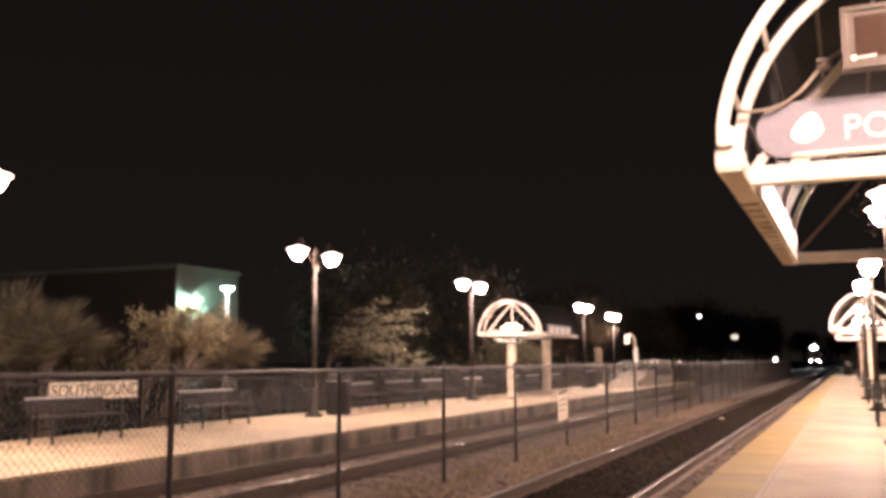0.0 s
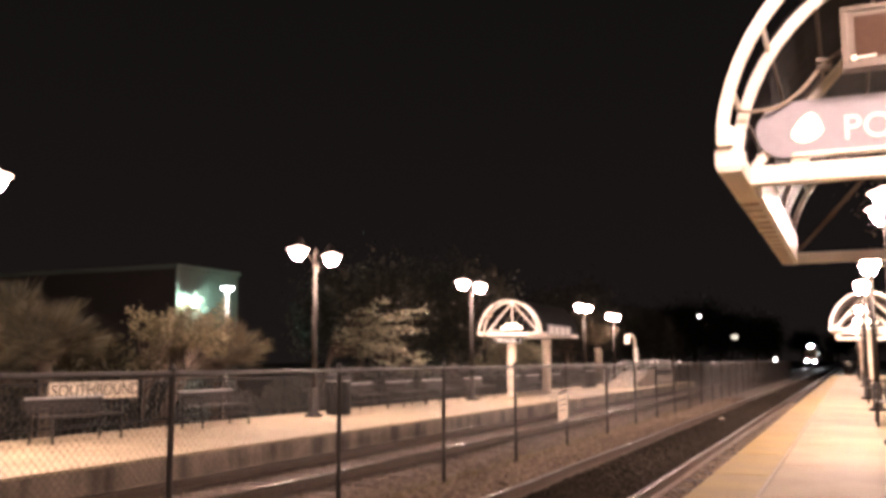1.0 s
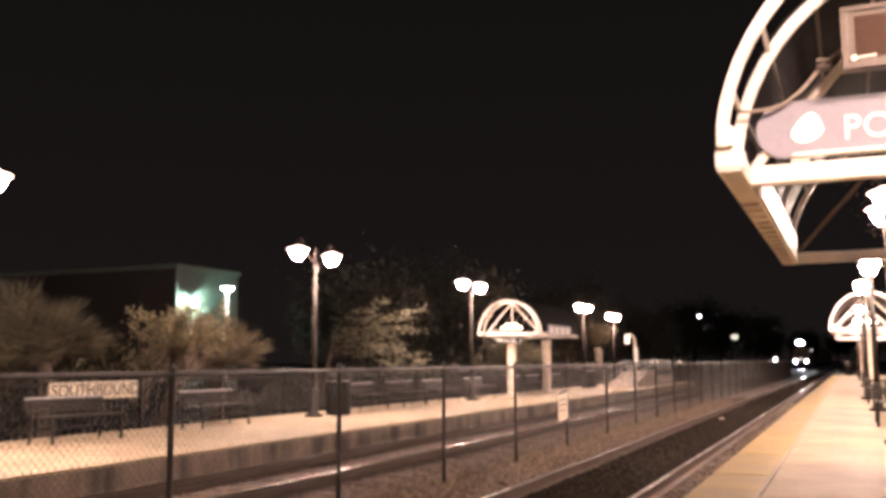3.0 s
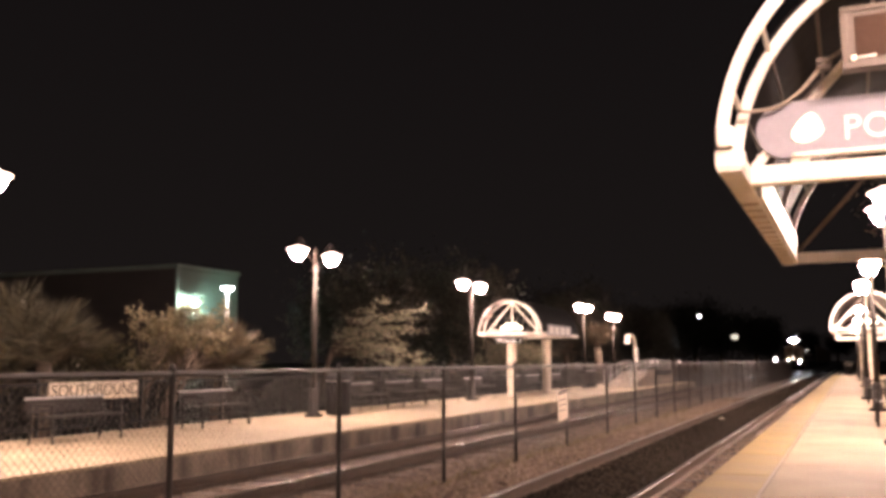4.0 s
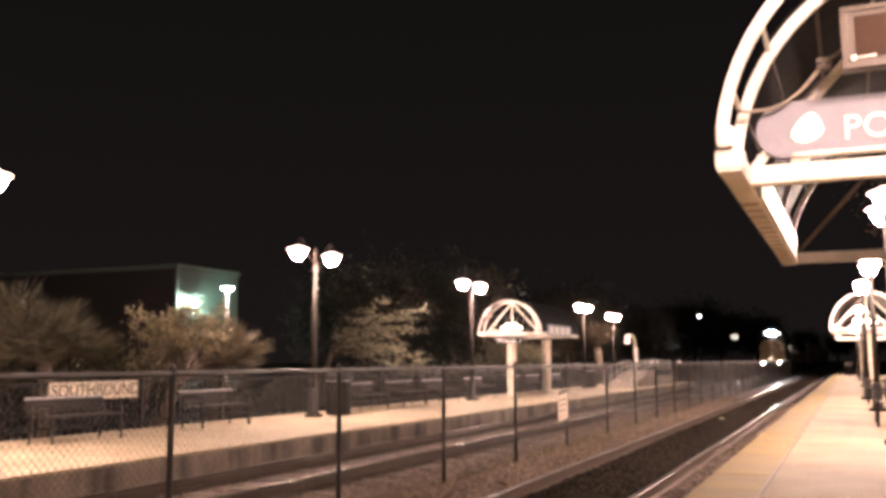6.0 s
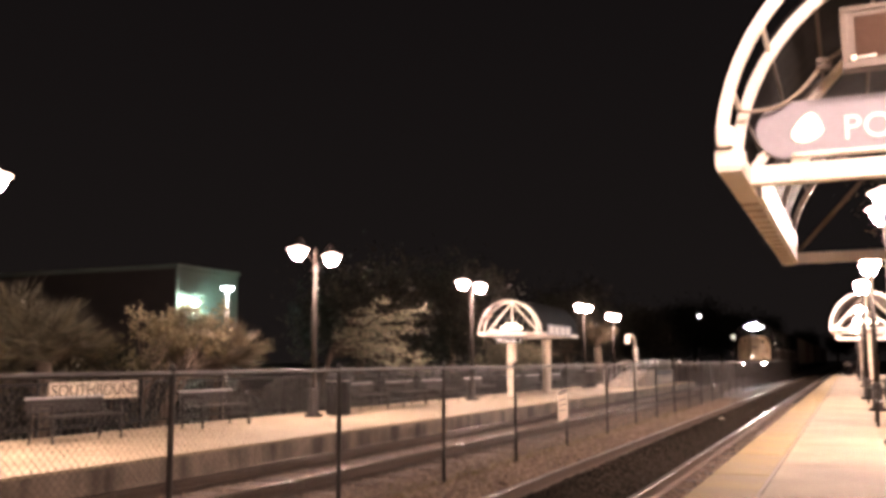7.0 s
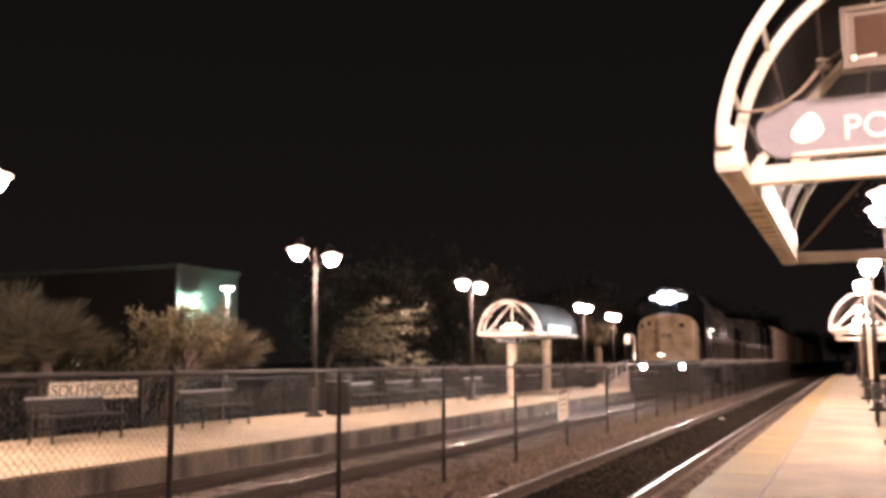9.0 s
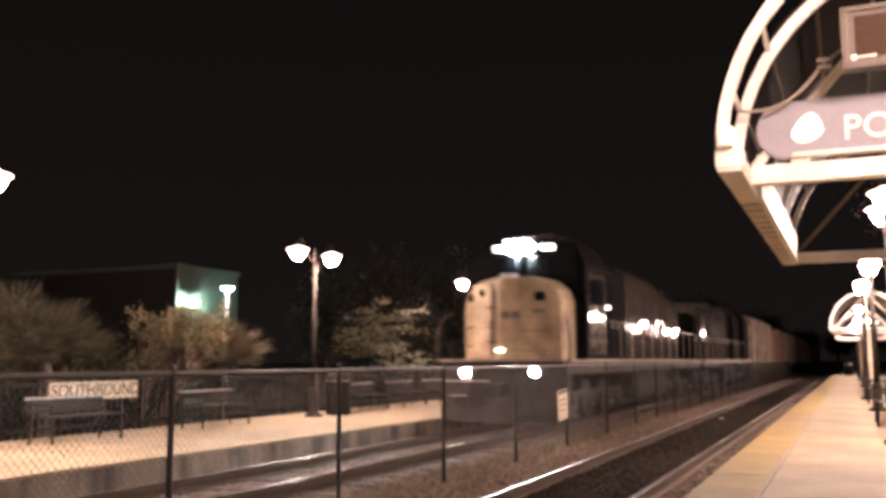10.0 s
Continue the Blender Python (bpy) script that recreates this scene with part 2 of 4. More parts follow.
def letters(name, text, size, material, parent, m, depth=0.006, align="LEFT"):
    cu = bpy.data.curves.new(name, "FONT")
    cu.body, cu.size, cu.extrude, cu.align_x, cu.resolution_u = text, size, depth, align, 4
    tmp = new(name, cu)
    bpy.context.view_layer.update()
    me = bpy.data.meshes.new_from_object(tmp.evaluated_get(bpy.context.evaluated_depsgraph_get()))
    bpy.data.objects.remove(tmp)
    me.materials.clear()
    me.materials.append(material)
    ob = new(name, me)
    ob.parent = parent
    ob.matrix_local = m
    return ob


# ---- the setting ----
PLAT, FARP = 0.284, 0.22
EDGE, FAR_EDGE = -1.446, -8.843
TRACKS = {"near": -3.061, "far": -7.366}
FENCE_X, FENCE_TOP = -5.309, 1.416
rng = np.random.default_rng(4)

g = arrays("ground", [(-900, -300, -0.42), (900, -300, -0.42), (900, 2500, -0.42), (-900, 2500, -0.42)], [(0, 1, 2, 3)], SOIL)
tagged(g, "dark soil and grass beside the railway", "ground", kind="structure")
b = bmesh.new()
prism(b, [(-10.2, -0.43), (-8.9, -0.26), (-8.6, -0.2), (-6.1, -0.19), (-5.4, -0.22), (-4.5, -0.22), (-4.2, -0.19), (-1.9, -0.2), (-1.46, -0.24), (-1.46, -0.43)], -30, 600)
tagged(part("ballast_bed", b, BALLAST), "brown crushed stone ballast under both tracks", "ballast", kind="structure")


# a darker ballast strip between the near rails
BED_DARK = mat("dark ballast bed", (0.022, 0.017, 0.014), 0.95, scale=2, vary=0.5, fine=22, bump=0.8)
b = bmesh.new()
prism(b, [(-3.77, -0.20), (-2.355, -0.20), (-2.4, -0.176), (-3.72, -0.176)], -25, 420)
tagged(part("stained_bed", b, BED_DARK), "dark strip of ballast between the near rails", "ballast", kind="structure")


def stones(name, x0, x1, y0, y1, z, per_m2, smin, smax, label, material=None):
    n = int((x1 - x0) * (y1 - y0) * per_m2)
    c = np.stack([rng.uniform(x0, x1, n), y0 + (y1 - y0) * rng.random(n) ** 1.5, np.full(n, z)], 1)
    s = rng.uniform(smin, smax, n)
    c[:, 2] += s * rng.uniform(-0.2, 0.5, n)
    base = np.array([(1, 0, 0), (-1, 0, 0), (0, 1, 0), (0, -1, 0), (0, 0, 0.8), (0, 0, -0.8)], float)
    v = base[None] * s[:, None, None] * rng.uniform(0.6, 1.3, (n, 6, 1))
    a = rng.uniform(0, 6.28, n)
    tl = rng.uniform(-0.6, 0.6, n)
    ca, sa, ct, st = np.cos(a), np.sin(a), np.cos(tl), np.sin(tl)
    x, y, zz = v[..., 0].copy(), v[..., 1].copy(), v[..., 2].copy()
    x, zz = x * ct[:, None] - zz * st[:, None], x * st[:, None] + zz * ct[:, None]
    v = np.stack([x * ca[:, None] - y * sa[:, None], x * sa[:, None] + y * ca[:, None], zz], -1) + c[:, None]
    f = np.array([(0, 2, 4), (2, 1, 4), (1, 3, 4), (3, 0, 4), (2, 0, 5), (1, 2, 5), (3, 1, 5), (0, 3, 5)])
    faces = (f[None] + 6 * np.arange(n)[:, None, None]).reshape(-1, 3)
    ob = arrays(name, v.reshape(-1, 3), faces, material or STONE)
    return tagged(ob, label, "ballast", kind="stuff")


stones("ballast_stones", -6.35, -3.95, 5.0, 45.0, -0.20, 420, 0.018, 0.042, "loose brown ballast stones between the two tracks")
stones("ballast_stones", -8.8, -6.35, 8.0, 45.0, -0.195, 150, 0.018, 0.04, "loose ballast stones among the far track's ties")
stones("ballast_stones", -3.78, -2.35, 6.0, 40.0, -0.160, 800, 0.012, 0.03, "dark ballast stones between the near rails", STONE_DARK)
stones("ballast_stones", -3.78, -2.35, 38.0, 125.0, -0.160, 150, 0.02, 0.045, "dark ballast stones between the near rails", STONE_DARK)
stones("ballast_stones", -2.27, -1.5, 6.0, 40.0, -0.20, 300, 0.018, 0.04, "brown ballast stones beside the platform edge")

RAIL_OUT = [(-0.07, -0.17), (0.07, -0.17), (0.07, -0.155), (0.012, -0.135), (0.012, -0.045), (0.036, -0.035), (0.036, -0.006), (-0.036, -0.006), (-0.036, -0.035), (-0.012, -0.045), (-0.012, -0.135), (-0.07, -0.155)]
for side, cx in TRACKS.items():
    tr = thing("track_" + side, "railway track with bright worn rails on wooden ties", "railway track", pose(cx, 0, 0), kind="structure")
    for sx in (-0.7525, 0.7525) if side == "near" else (-0.723, 0.723):
        b = bmesh.new()
        prism(b, [(x + sx, z) for x, z in RAIL_OUT], -25, 420)
        rl = part("rail", b, RAIL_SIDE, tr, "rusty steel rail")
        b = bmesh.new()
        prism(b, [(sx - 0.035, -0.006), (sx + 0.035, -0.006), (sx + 0.03, 0.0), (sx - 0.03, 0.0)], -25, 420)
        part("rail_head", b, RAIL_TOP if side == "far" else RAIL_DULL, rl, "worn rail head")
    tie_me = None
    ties = bmesh.new()
    for i in range(700):
        y = 3.0 + i * 0.52
        jitter = 0.03 * math.sin(i * 7.3)
        if i < 150:
            if tie_me is None:
                tie = part("tie", bx(-1.3, -0.115, -0.30, 1.3, 0.115, -0.165, bevel=0.012), TIE if side == "far" else TIE_DARK, tr)
                tie_me = tie.data
            else:
                tie = new("tie", tie_me)
                tie.parent = tr
            tie.location = (jitter, y, 0.012 * math.sin(i * 3.1) - (0.004 if side == "far" else 0.022))
            tie.rotation_euler = (0, 0, 0.015 * math.sin(i * 5.7))
        elif i < 500:
            box(ties, -1.3, y - 0.115, -0.30, 1.3, y + 0.115, -0.165)
    tagged(part("ties_beyond", ties, TIE if side == "far" else TIE_DARK, tr, "wooden ties further along"), kind="stuff")

# near platform: a concrete body, a strip of yellow tactile tiles, slabs
near = thing("platform_near", "pale concrete platform with a yellow tactile edge strip", "platform", kind="structure")
part("platform_body", bx(EDGE + 0.02, -12, -0.43, 6.0, 84, PLAT - 0.03), CONCRETE_FACE, near, "stained concrete platform side")
far = thing("platform_far", "pale concrete platform with a stained edge face", "platform", kind="structure")
part("platform_body", bx(-13.0, -5, -0.43, FAR_EDGE - 0.02, 60, FARP - 0.03), CONCRETE_FACE, far, "stained concrete platform side")


def slabs(name, parent, material, x0, x1, y0, y1, dx, dy, z, gap, label=""):
    me = None
    for i in range(int(round((x1 - x0) / dx))):
        for j in range(int(round((y1 - y0) / dy))):
            if me is None:
                o = part(name, bx(-dx / 2 + gap, -dy / 2 + gap, -0.04, dx / 2 - gap, dy / 2 - gap, 0, bevel=0.006), material, parent, label)
                me = o.data
            else:
                o = new(name, me)
                o.parent = parent
            o.location = (x0 + (i + 0.5) * dx, y0 + (j + 0.5) * dy, z + 0.001 * math.sin(i * 5 + j * 3.7))


# twin-lantern lamp posts; the arms reach out along the tracks
def lantern_post(m, group, h, label):
    t = thing("street_lamp", label, "street lamp", m, group)
    part("base", lathe(bmesh.new(), [(0.21, 0), (0.21, 0.05), (0.15, 0.09), (0.115, 0.12), (0.115, 0.62), (0.075, 0.68)], 16), POLE, t)
    part("pole", tb([(0, 0, 0.6), (0, 0, 1.9), (0, 0, h + 0.06)], [0.07, 0.062, 0.05], 14), POLE, t)
    part("finial", lathe(bmesh.new(), [(0.06, h + 0.05), (0.065, h + 0.09), (0.03, h + 0.13), (0.035, h + 0.15), (0.005, h + 0.19)], 12), POLE, t)
    for s in (-1, 1):
        e = Vector((0, 0.78 * s, 0))
        part("arm", tb([(0, 0, h - 0.22), (0, 0.2 * s, h - 0.16), (0, 0.42 * s, h + 0.12), (0, 0.62 * s, h + 0.33), (0, 0.78 * s, h + 0.34)], 0.018, 8), POLE, t)
        lan = part("lantern", lathe(bmesh.new(), [(0.22, h + 0.04), (0.265, h + 0.05), (0.26, h + 0.066), (0.20, h + 0.085), (0.13, h + 0.11), (0.09, h + 0.145)], 20, e), SHADE, t, "lit translucent shade with a wide brim")
        part("cap", lathe(bmesh.new(), [(0.11, h + 0.14), (0.09, h + 0.19), (0.06, h + 0.25), (0.06, h + 0.29), (0.02, h + 0.36)], 14, e), POLE, lan, "dark metal cap")
        part("globe", lathe(bmesh.new(), [(0.05, h - 0.19), (0.11, h - 0.165), (0.155, h - 0.10), (0.182, h - 0.03), (0.19, h + 0.037)], 16, e), LENS, lan, "glowing warm glass globe")
    return t


FAR_LAMPS = [(-11.77, 19.64), (-10.95, 8.72), (-11.7, 29.75), (-11.7, 44.5), (-12.6, 54.6)]
lamp = lantern_post(pose(*FAR_LAMPS[0], FARP), "lamps on the far platform", 3.86, "dark bronze twin-lantern street lamp, lit, on the platform")
for q in FAR_LAMPS[1:]:
    copy_thing(lamp, pose(*q, FARP))
# the post at (1.4, 2.2) is added out of view to light the canopy front
NEAR_LAMPS = [(0.56, 25.2), (1.4, 2.2), (0.60, 15.4), (0.46, 32.6), (0.56, 47.5), (0.56, 60.0), (0.56, 72.0), (0.56, 82.5)]
lamp = lantern_post(pose(*NEAR_LAMPS[0], PLAT), "lamps on the near platform", 3.52, "dark bronze twin-lantern street lamp, lit, on the platform")
for q in NEAR_LAMPS[1:]:
    copy_thing(lamp, pose(*q, PLAT))


def arch_points(r, cx, z, y, n=28, a0=0.0, a1=math.pi):
    return [(cx + r * math.cos(a0 + (a1 - a0) * k / n), y, z + r * 1.06 * math.sin(a0 + (a1 - a0) * k / n)) for k in range(n + 1)]


def shelter(m, length, label, group, columns, ribs=6, col_r=0.17, r=1.19, w=0.062):
    """A barrel-roofed canopy: its middle over x = 0, its front truss at y = 0."""
    t = thing("platform_canopy", label, "canopy", m, group)
    z = 2.30
    for y, rr in ((0.0, r + 0.014), (0.5, r - 0.016)):
        part("arch", bar(bmesh.new(), arch_points(rr, 0, z, y), w, 0.055), CREAM, t)
    for k in range(1, 10):
        a = math.pi * k / 10
        p = Vector((r * math.cos(a), 0, z + r * 1.06 * math.sin(a)))
        part("web", tb([p + Vector((0, 0.03, 0)), p + Vector((0, 0.47, 0))], 0.016, 6), CREAM, t)
        # purlins brown instead of cream: the shade under the roof is in their colour
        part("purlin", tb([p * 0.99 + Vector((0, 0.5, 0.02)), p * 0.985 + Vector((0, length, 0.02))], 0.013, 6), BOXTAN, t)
    for s in (-1, 1):
        e0, e1 = sorted((s * (r - 0.10), s * (r + 0.03)))
        eave = part("eave_beam", bx(e0, -0.05, z - 0.07, e1, length + 0.05, z + 0.05, bevel=0.01), CREAM, t)
        part("shoe", bx(e0 - 0.01, -0.06, z - 0.05, e1 + 0.01, 0.1, z + 0.056, bevel=0.01), CREAM, eave)
        for k in range(14):
            y = length * 0.2 + k * length * 0.055
            part("clip", bx(e0 + 0.01, y, z - 0.082, e1 - 0.01, y + 0.03, z - 0.07), COLUMN, eave)
        part("fascia", bx(s * (r - 0.125), 0.9, z - 0.066, s * (r - 0.102), length - 0.1, z + 0.21, bevel=0.004), CREAM, eave, "deep inner fascia plate")
    for y in (0.5, length):
        part("cross_beam", bx(-r + 0.07, y - 0.05, z - 0.06, r - 0.07, y + 0.05, z + 0.048, bevel=0.008), CREAM, t)
    for s in (-1, 1):
        part("strut", tb([(s * (r - 0.12), 0.5, z + 0.05), (s * 0.02, 0.5, z + 1.06 * r - 0.06)], 0.03, 6), CREAM, t)
        # rear strut is a darkened copy of the front one, coloured as roof shade
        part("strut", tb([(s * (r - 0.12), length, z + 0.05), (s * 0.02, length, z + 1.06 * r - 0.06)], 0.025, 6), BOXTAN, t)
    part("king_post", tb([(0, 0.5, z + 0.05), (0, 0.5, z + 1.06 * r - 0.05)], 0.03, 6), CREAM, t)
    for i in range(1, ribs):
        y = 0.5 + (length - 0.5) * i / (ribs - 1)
        # inner ribs darkened from cream too, standing in for shade inside the barrel
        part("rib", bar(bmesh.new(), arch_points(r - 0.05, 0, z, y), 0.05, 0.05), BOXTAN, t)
    # corrugated barrel sheet
    n, ny = 36, int(length / 0.1)
    vs, fs = [], []
    for j in range(ny + 1):
        y = 0.55 + (length - 0.5) * j / ny
        rr = r + 0.005 + (0.0015 if j % 3 == 0 else 0.0)
        for i in range(n + 1):
            a = math.pi * i / n
            vs.append((rr * math.cos(a), y, z + 0.06 + rr * 1.06 * math.sin(a)))
    for j in range(ny):
        for i in range(n):
            k = j * (n + 1) + i
            fs.append((k, k + 1, k + n + 2, k + n + 1))
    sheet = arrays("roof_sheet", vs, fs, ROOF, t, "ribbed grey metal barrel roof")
    sol = sheet.modifiers.new("thick", "SOLIDIFY")
    sol.thickness = 0.012
    for y in columns:
        c = part("column", lathe(bmesh.new(), [(col_r + 0.03, 0), (col_r + 0.03, 0.12), (col_r, 0.16), (col_r, z - 0.3), (col_r + 0.03, z - 0.24), (col_r + 0.03, z - 0.12)], 18), COLUMN, t, "round cream stucco column")
        c.location = (0, y, 0)
    return t


far_shelter = shelter(pose(-11.46, 32.75, FARP), 5.5, "cream steel platform canopy with arched front and ribbed barrel roof", "canopies", (0.4, 4.75), 6, 0.17, 1.12, 0.045)
near_canopy = shelter(pose(0.61, 5.25, PLAT), 5.38, "cream steel platform canopy with arched front truss and hanging signs", "canopies", (2.0, 5.1), 4, 0.15)
near_second = shelter(pose(0.61, 35.5, PLAT), 5.65, "cream steel platform canopy beside the platform lamps", "canopies", (0.9, 5.0), 6, 0.13, 1.19, 0.045)
copy_thing(near_second, pose(0.61, 50.0, PLAT))


# ---- the fence between the tracks ----
fence = thing("chain_link_fence", "black vinyl chain-link fence between the two tracks", "fence", pose(FENCE_X, 0, 0))
BAY = 3.053
POST_SHIFT = {0: 0.06, 1: -0.12, 2: -0.19, 3: -0.12, 5: 0.4, 6: 0.55, 7: 0.5}
mesh_me = rail_me = post_me = None
for i in range(-2, 30):
    y = 6.475 + i * BAY
    if post_me is None:
        po = part("post", lathe(bmesh.new(), [(0.026, -0.3), (0.026, FENCE_TOP + 0.02), (0.034, FENCE_TOP + 0.03), (0.024, FENCE_TOP + 0.07), (0.006, FENCE_TOP + 0.085)], 8), FENCE, fence)
        ra = part("top_rail", tb([(0, 0, FENCE_TOP), (0, BAY, FENCE_TOP)], 0.024, 6), FENCE, fence)
        vs, fs = [], []
        z0, z1, pitch, w = -0.13, FENCE_TOP, 0.0746, 0.0019
        hgt = z1 - z0
        k = -int(hgt / pitch) - 1
        while k * pitch < BAY:
            for s in (1, -1):
                a, e = k * pitch, k * pitch + hgt
                lo, hi = max(a, 0.0), min(e, BAY)
                if hi - lo < 0.02:
                    continue
                if s == 1:
                    p, q = (lo, z0 + lo - a), (hi, z0 + hi - a)
                else:
                    p, q = (lo, z1 - (lo - a)), (hi, z1 - (hi - a))
                n0 = len(vs)
                dx = w * 0.707
                off = 0.003 * s
                for yy, zz in (p, q):
                    vs += [(off - w, yy, zz), (off + w * 0.5, yy - dx, zz + dx * s), (off + w * 0.5, yy + dx, zz - dx * s)]
                for c in range(3):
                    d = (c + 1) % 3
                    fs.append((n0 + c, n0 + d, n0 + 3 + d, n0 + 3 + c))
            k += 1
        me_ob = tagged(arrays("wire_mesh", vs, fs, WIRE, fence), kind="stuff")
        post_me, rail_me, mesh_me = po.data, ra.data, me_ob.data
    else:
        po, ra, me_ob = new("post", post_me), new("top_rail", rail_me), new("wire_mesh", mesh_me)
        for o in (po, ra, me_ob):
            o.parent = fence
        tagged(me_ob, kind="stuff")
    for o in (po, ra, me_ob):
        o.location = (0, y, 0)
    po.location.y += POST_SHIFT.get(i, 0.5 if i > 7 else 0.0)

# warning board wired to the fence
wb = thing("warning_sign", "weathered cream warning board wired to the chain-link fence", "sign", pose(FENCE_X + 0.06, 18.25, 0.0, 3.5, 0, 0))
part("board", bx(-0.008, -0.33, 0.36, 0.008, 0.33, 0.95, bevel=0.003), PAPER, wb)
part("header", bx(0.008, -0.31, 0.87, 0.012, 0.31, 0.94), BOXTAN, wb, "faded brown header bar")
for k, (a, c) in enumerate(((-0.27, 0.25), (-0.24, 0.2), (-0.27, 0.1))):
    part("text_bar", bx(0.008, a, 0.74 - k * 0.1, 0.011, c, 0.77 - k * 0.1), SILL, wb)


# ---- furniture of the far platform ----
def bench(m, label="dark perforated steel bench with a slatted back on the platform", w=1.75):
    t = thing("bench", label, "bench", m, "benches")
    for s in (-1, 1):
        y = s * (w / 2 - 0.1)
        part("leg", tb([(0.27, y, 0), (0.24, y, 0.42)], 0.022, 6), BENCH, t)
        part("leg", tb([(-0.22, y, 0), (-0.2, y, 0.44), (-0.25, y, 0.71)], 0.022, 6), BENCH, t)
        part("armrest", tb([(-0.24, y, 0.61), (0.1, y, 0.63), (0.25, y, 0.60), (0.24, y, 0.42)], 0.02, 6), BENCH, t)
    seat = part("seat_frame", tb([(0.25, -w / 2, 0.43), (0.25, w / 2, 0.43)], 0.02, 6), BENCH, t)
    for k in range(5):
        x = 0.19 - k * 0.09
        part("seat_slat", bx(x - 0.035, -w / 2, 0.42, x + 0.035, w / 2, 0.435, bevel=0.005), BENCH, t)
    for k in range(3):
        z = 0.51 + k * 0.075
        x = -0.215 - (z - 0.44) * 0.18
        part("back_slat", bx(x - 0.01, -w / 2, z - 0.032, x + 0.01, w / 2, z + 0.032, bevel=0.005), BENCH, t)
    part("back_rail", tb([(-0.255, -w / 2, 0.715), (-0.255, w / 2, 0.715)], 0.024, 6), STEEL, t, "bright top rail")
    return t


bench0 = bench(pose(-11.95, 12.3, FARP))
for y in (16.1, 22.6, 25.2, 27.7, 31.1):
    copy_thing(bench0, pose(-11.95, y, FARP))
for y in (35.4, 37.9, 41.2):
    copy_thing(bench0, pose(-11.95, y, FARP))

bin_t = thing("trash_can", "round black slatted trash can beside the lamp post", "trash can", pose(-11.42, 20.2, FARP), "trash cans")
part("drum", lathe(bmesh.new(), [(0.25, 0.03), (0.27, 0.06), (0.28, 0.85), (0.26, 0.86)], 20), BLACK, bin_t)
part("lid", lathe(bmesh.new(), [(0.30, 0.86), (0.30, 0.90), (0.25, 0.98), (0.14, 1.04), (0.04, 1.05)], 20), BLACK, bin_t, "domed black lid")
part("liner_rim", lathe(bmesh.new(), [(0.285, 0.82), (0.292, 0.84), (0.285, 0.86)], 20), STEEL, bin_t)
for k in range(20):
    a = k * math.tau / 20
    s = part("slat", bx(-0.012, -0.03, 0.04, 0.012, 0.03, 0.82), BLACK, bin_t)
    s.location, s.rotation_euler = (0.285 * math.cos(a), 0.285 * math.sin(a), 0), (0, 0, a)
copy_thing(bin_t, pose(-11.5, 44.7, FARP))

# name board behind the bench
sb = thing("name_board", "weathered cream board lettered SOUTHBOUND on the rear fence", "sign", pose(-12.86, 12.58, FARP - 0.09))
part("board", bx(-0.012, -0.02, 0.72, 0.012, 2.2, 1.04, bevel=0.004), PAPER, sb)
part("frame", bx(-0.02, -0.04, 1.04, 0.014, 2.22, 1.06), BLACK, sb)
part("frame", bx(-0.02, -0.04, 0.70, 0.014, 2.22, 0.72), BLACK, sb)
letters("lettering", "SOUTHBOUND", 0.32, INK, sb, Matrix.Translation((0.014, 0.02, 0.78)) @ pose(0, 0, 0, 90, 0, 90), 0.003)
for y in (0.3, 1.8):
    part("post", tb([(-0.04, y, 0), (-0.04, y, 1.08)], 0.025, 6), BLACK, sb)

# low dark fence along the back of the far platform
rear = thing("rear_fence", "low dark steel fence along the rear of the platform", "fence", pose(-12.95, 0, FARP))
b = bmesh.new()
for i in range(-1, 20):
    y = 2.0 + i * 2.6
    part("post", bx(-0.025, y - 0.025, 0, 0.025, y + 0.025, 1.0, bevel=0.004), BLACK, rear)
    for k in range(1, 18):
        yy = y + k * 2.6 / 18
        box(b, -0.008, yy - 0.008, 0.12, 0.008, yy + 0.008, 0.92)
for z in (0.15, 0.92):
    part("rail", bx(-0.02, -0.6, z - 0.02, 0.02, 54.0, z + 0.02), BLACK, rear)
tagged(part("bar_infill", b, BLACK, rear), kind="stuff")

# signs of the far canopy
tk = thing("track_sign", "small dark sign lettered TRACK 1 under the canopy", "sign", pose(-11.46, 32.84, FARP))
part("panel", bx(-0.56, -0.02, 1.93, 0.56, 0.02, 2.18, bevel=0.005), BLACK, tk)
letters("lettering", "TRACK 1", 0.26, WHITE, tk, pose(0, -0.024, 1.96, 90, 0, 0), 0.003, "CENTER")
for x in (-0.4, 0.4):
    part("hanger", tb([(x, 0, 2.16), (x, 0, 2.24)], 0.012, 6), BLACK, tk)


def logo(m, s=1.0):
    """The white backlit peak over the cross beam, in plain steps."""
    t = thing("canopy_logo", "white backlit peak-shaped emblem above the canopy beam", "sign", m, "emblems")
    part("panel", prism(bmesh.new(), [(-0.42 * s, 0), (0.42 * s, 0), (0.42 * s, 0.1 * s), (0.26 * s, 0.13 * s), (0.22 * s, 0.22 * s), (-0.22 * s, 0.22 * s), (-0.26 * s, 0.13 * s), (-0.42 * s, 0.1 * s)], -0.02, 0.02), SIGNLIGHT, t)
    for x in (-0.3, 0.3):
        part("bracket", bx(x * s - 0.012, -0.012, -0.12, x * s + 0.012, 0.012, 0), CREAM, t)
    return t


logo(pose(-11.46, 33.17, FARP + 2.46))
logo(pose(0.61, 35.9, PLAT + 2.46), 0.8)
fs_ = thing("route_sign", "grey sign board with white blocks on the canopy's eave", "sign", pose(-10.27, 33.4, FARP))
part("board", bx(-0.015, 0.4, 2.24, 0.015, 3.6, 2.66, bevel=0.006), SIGN, fs_)
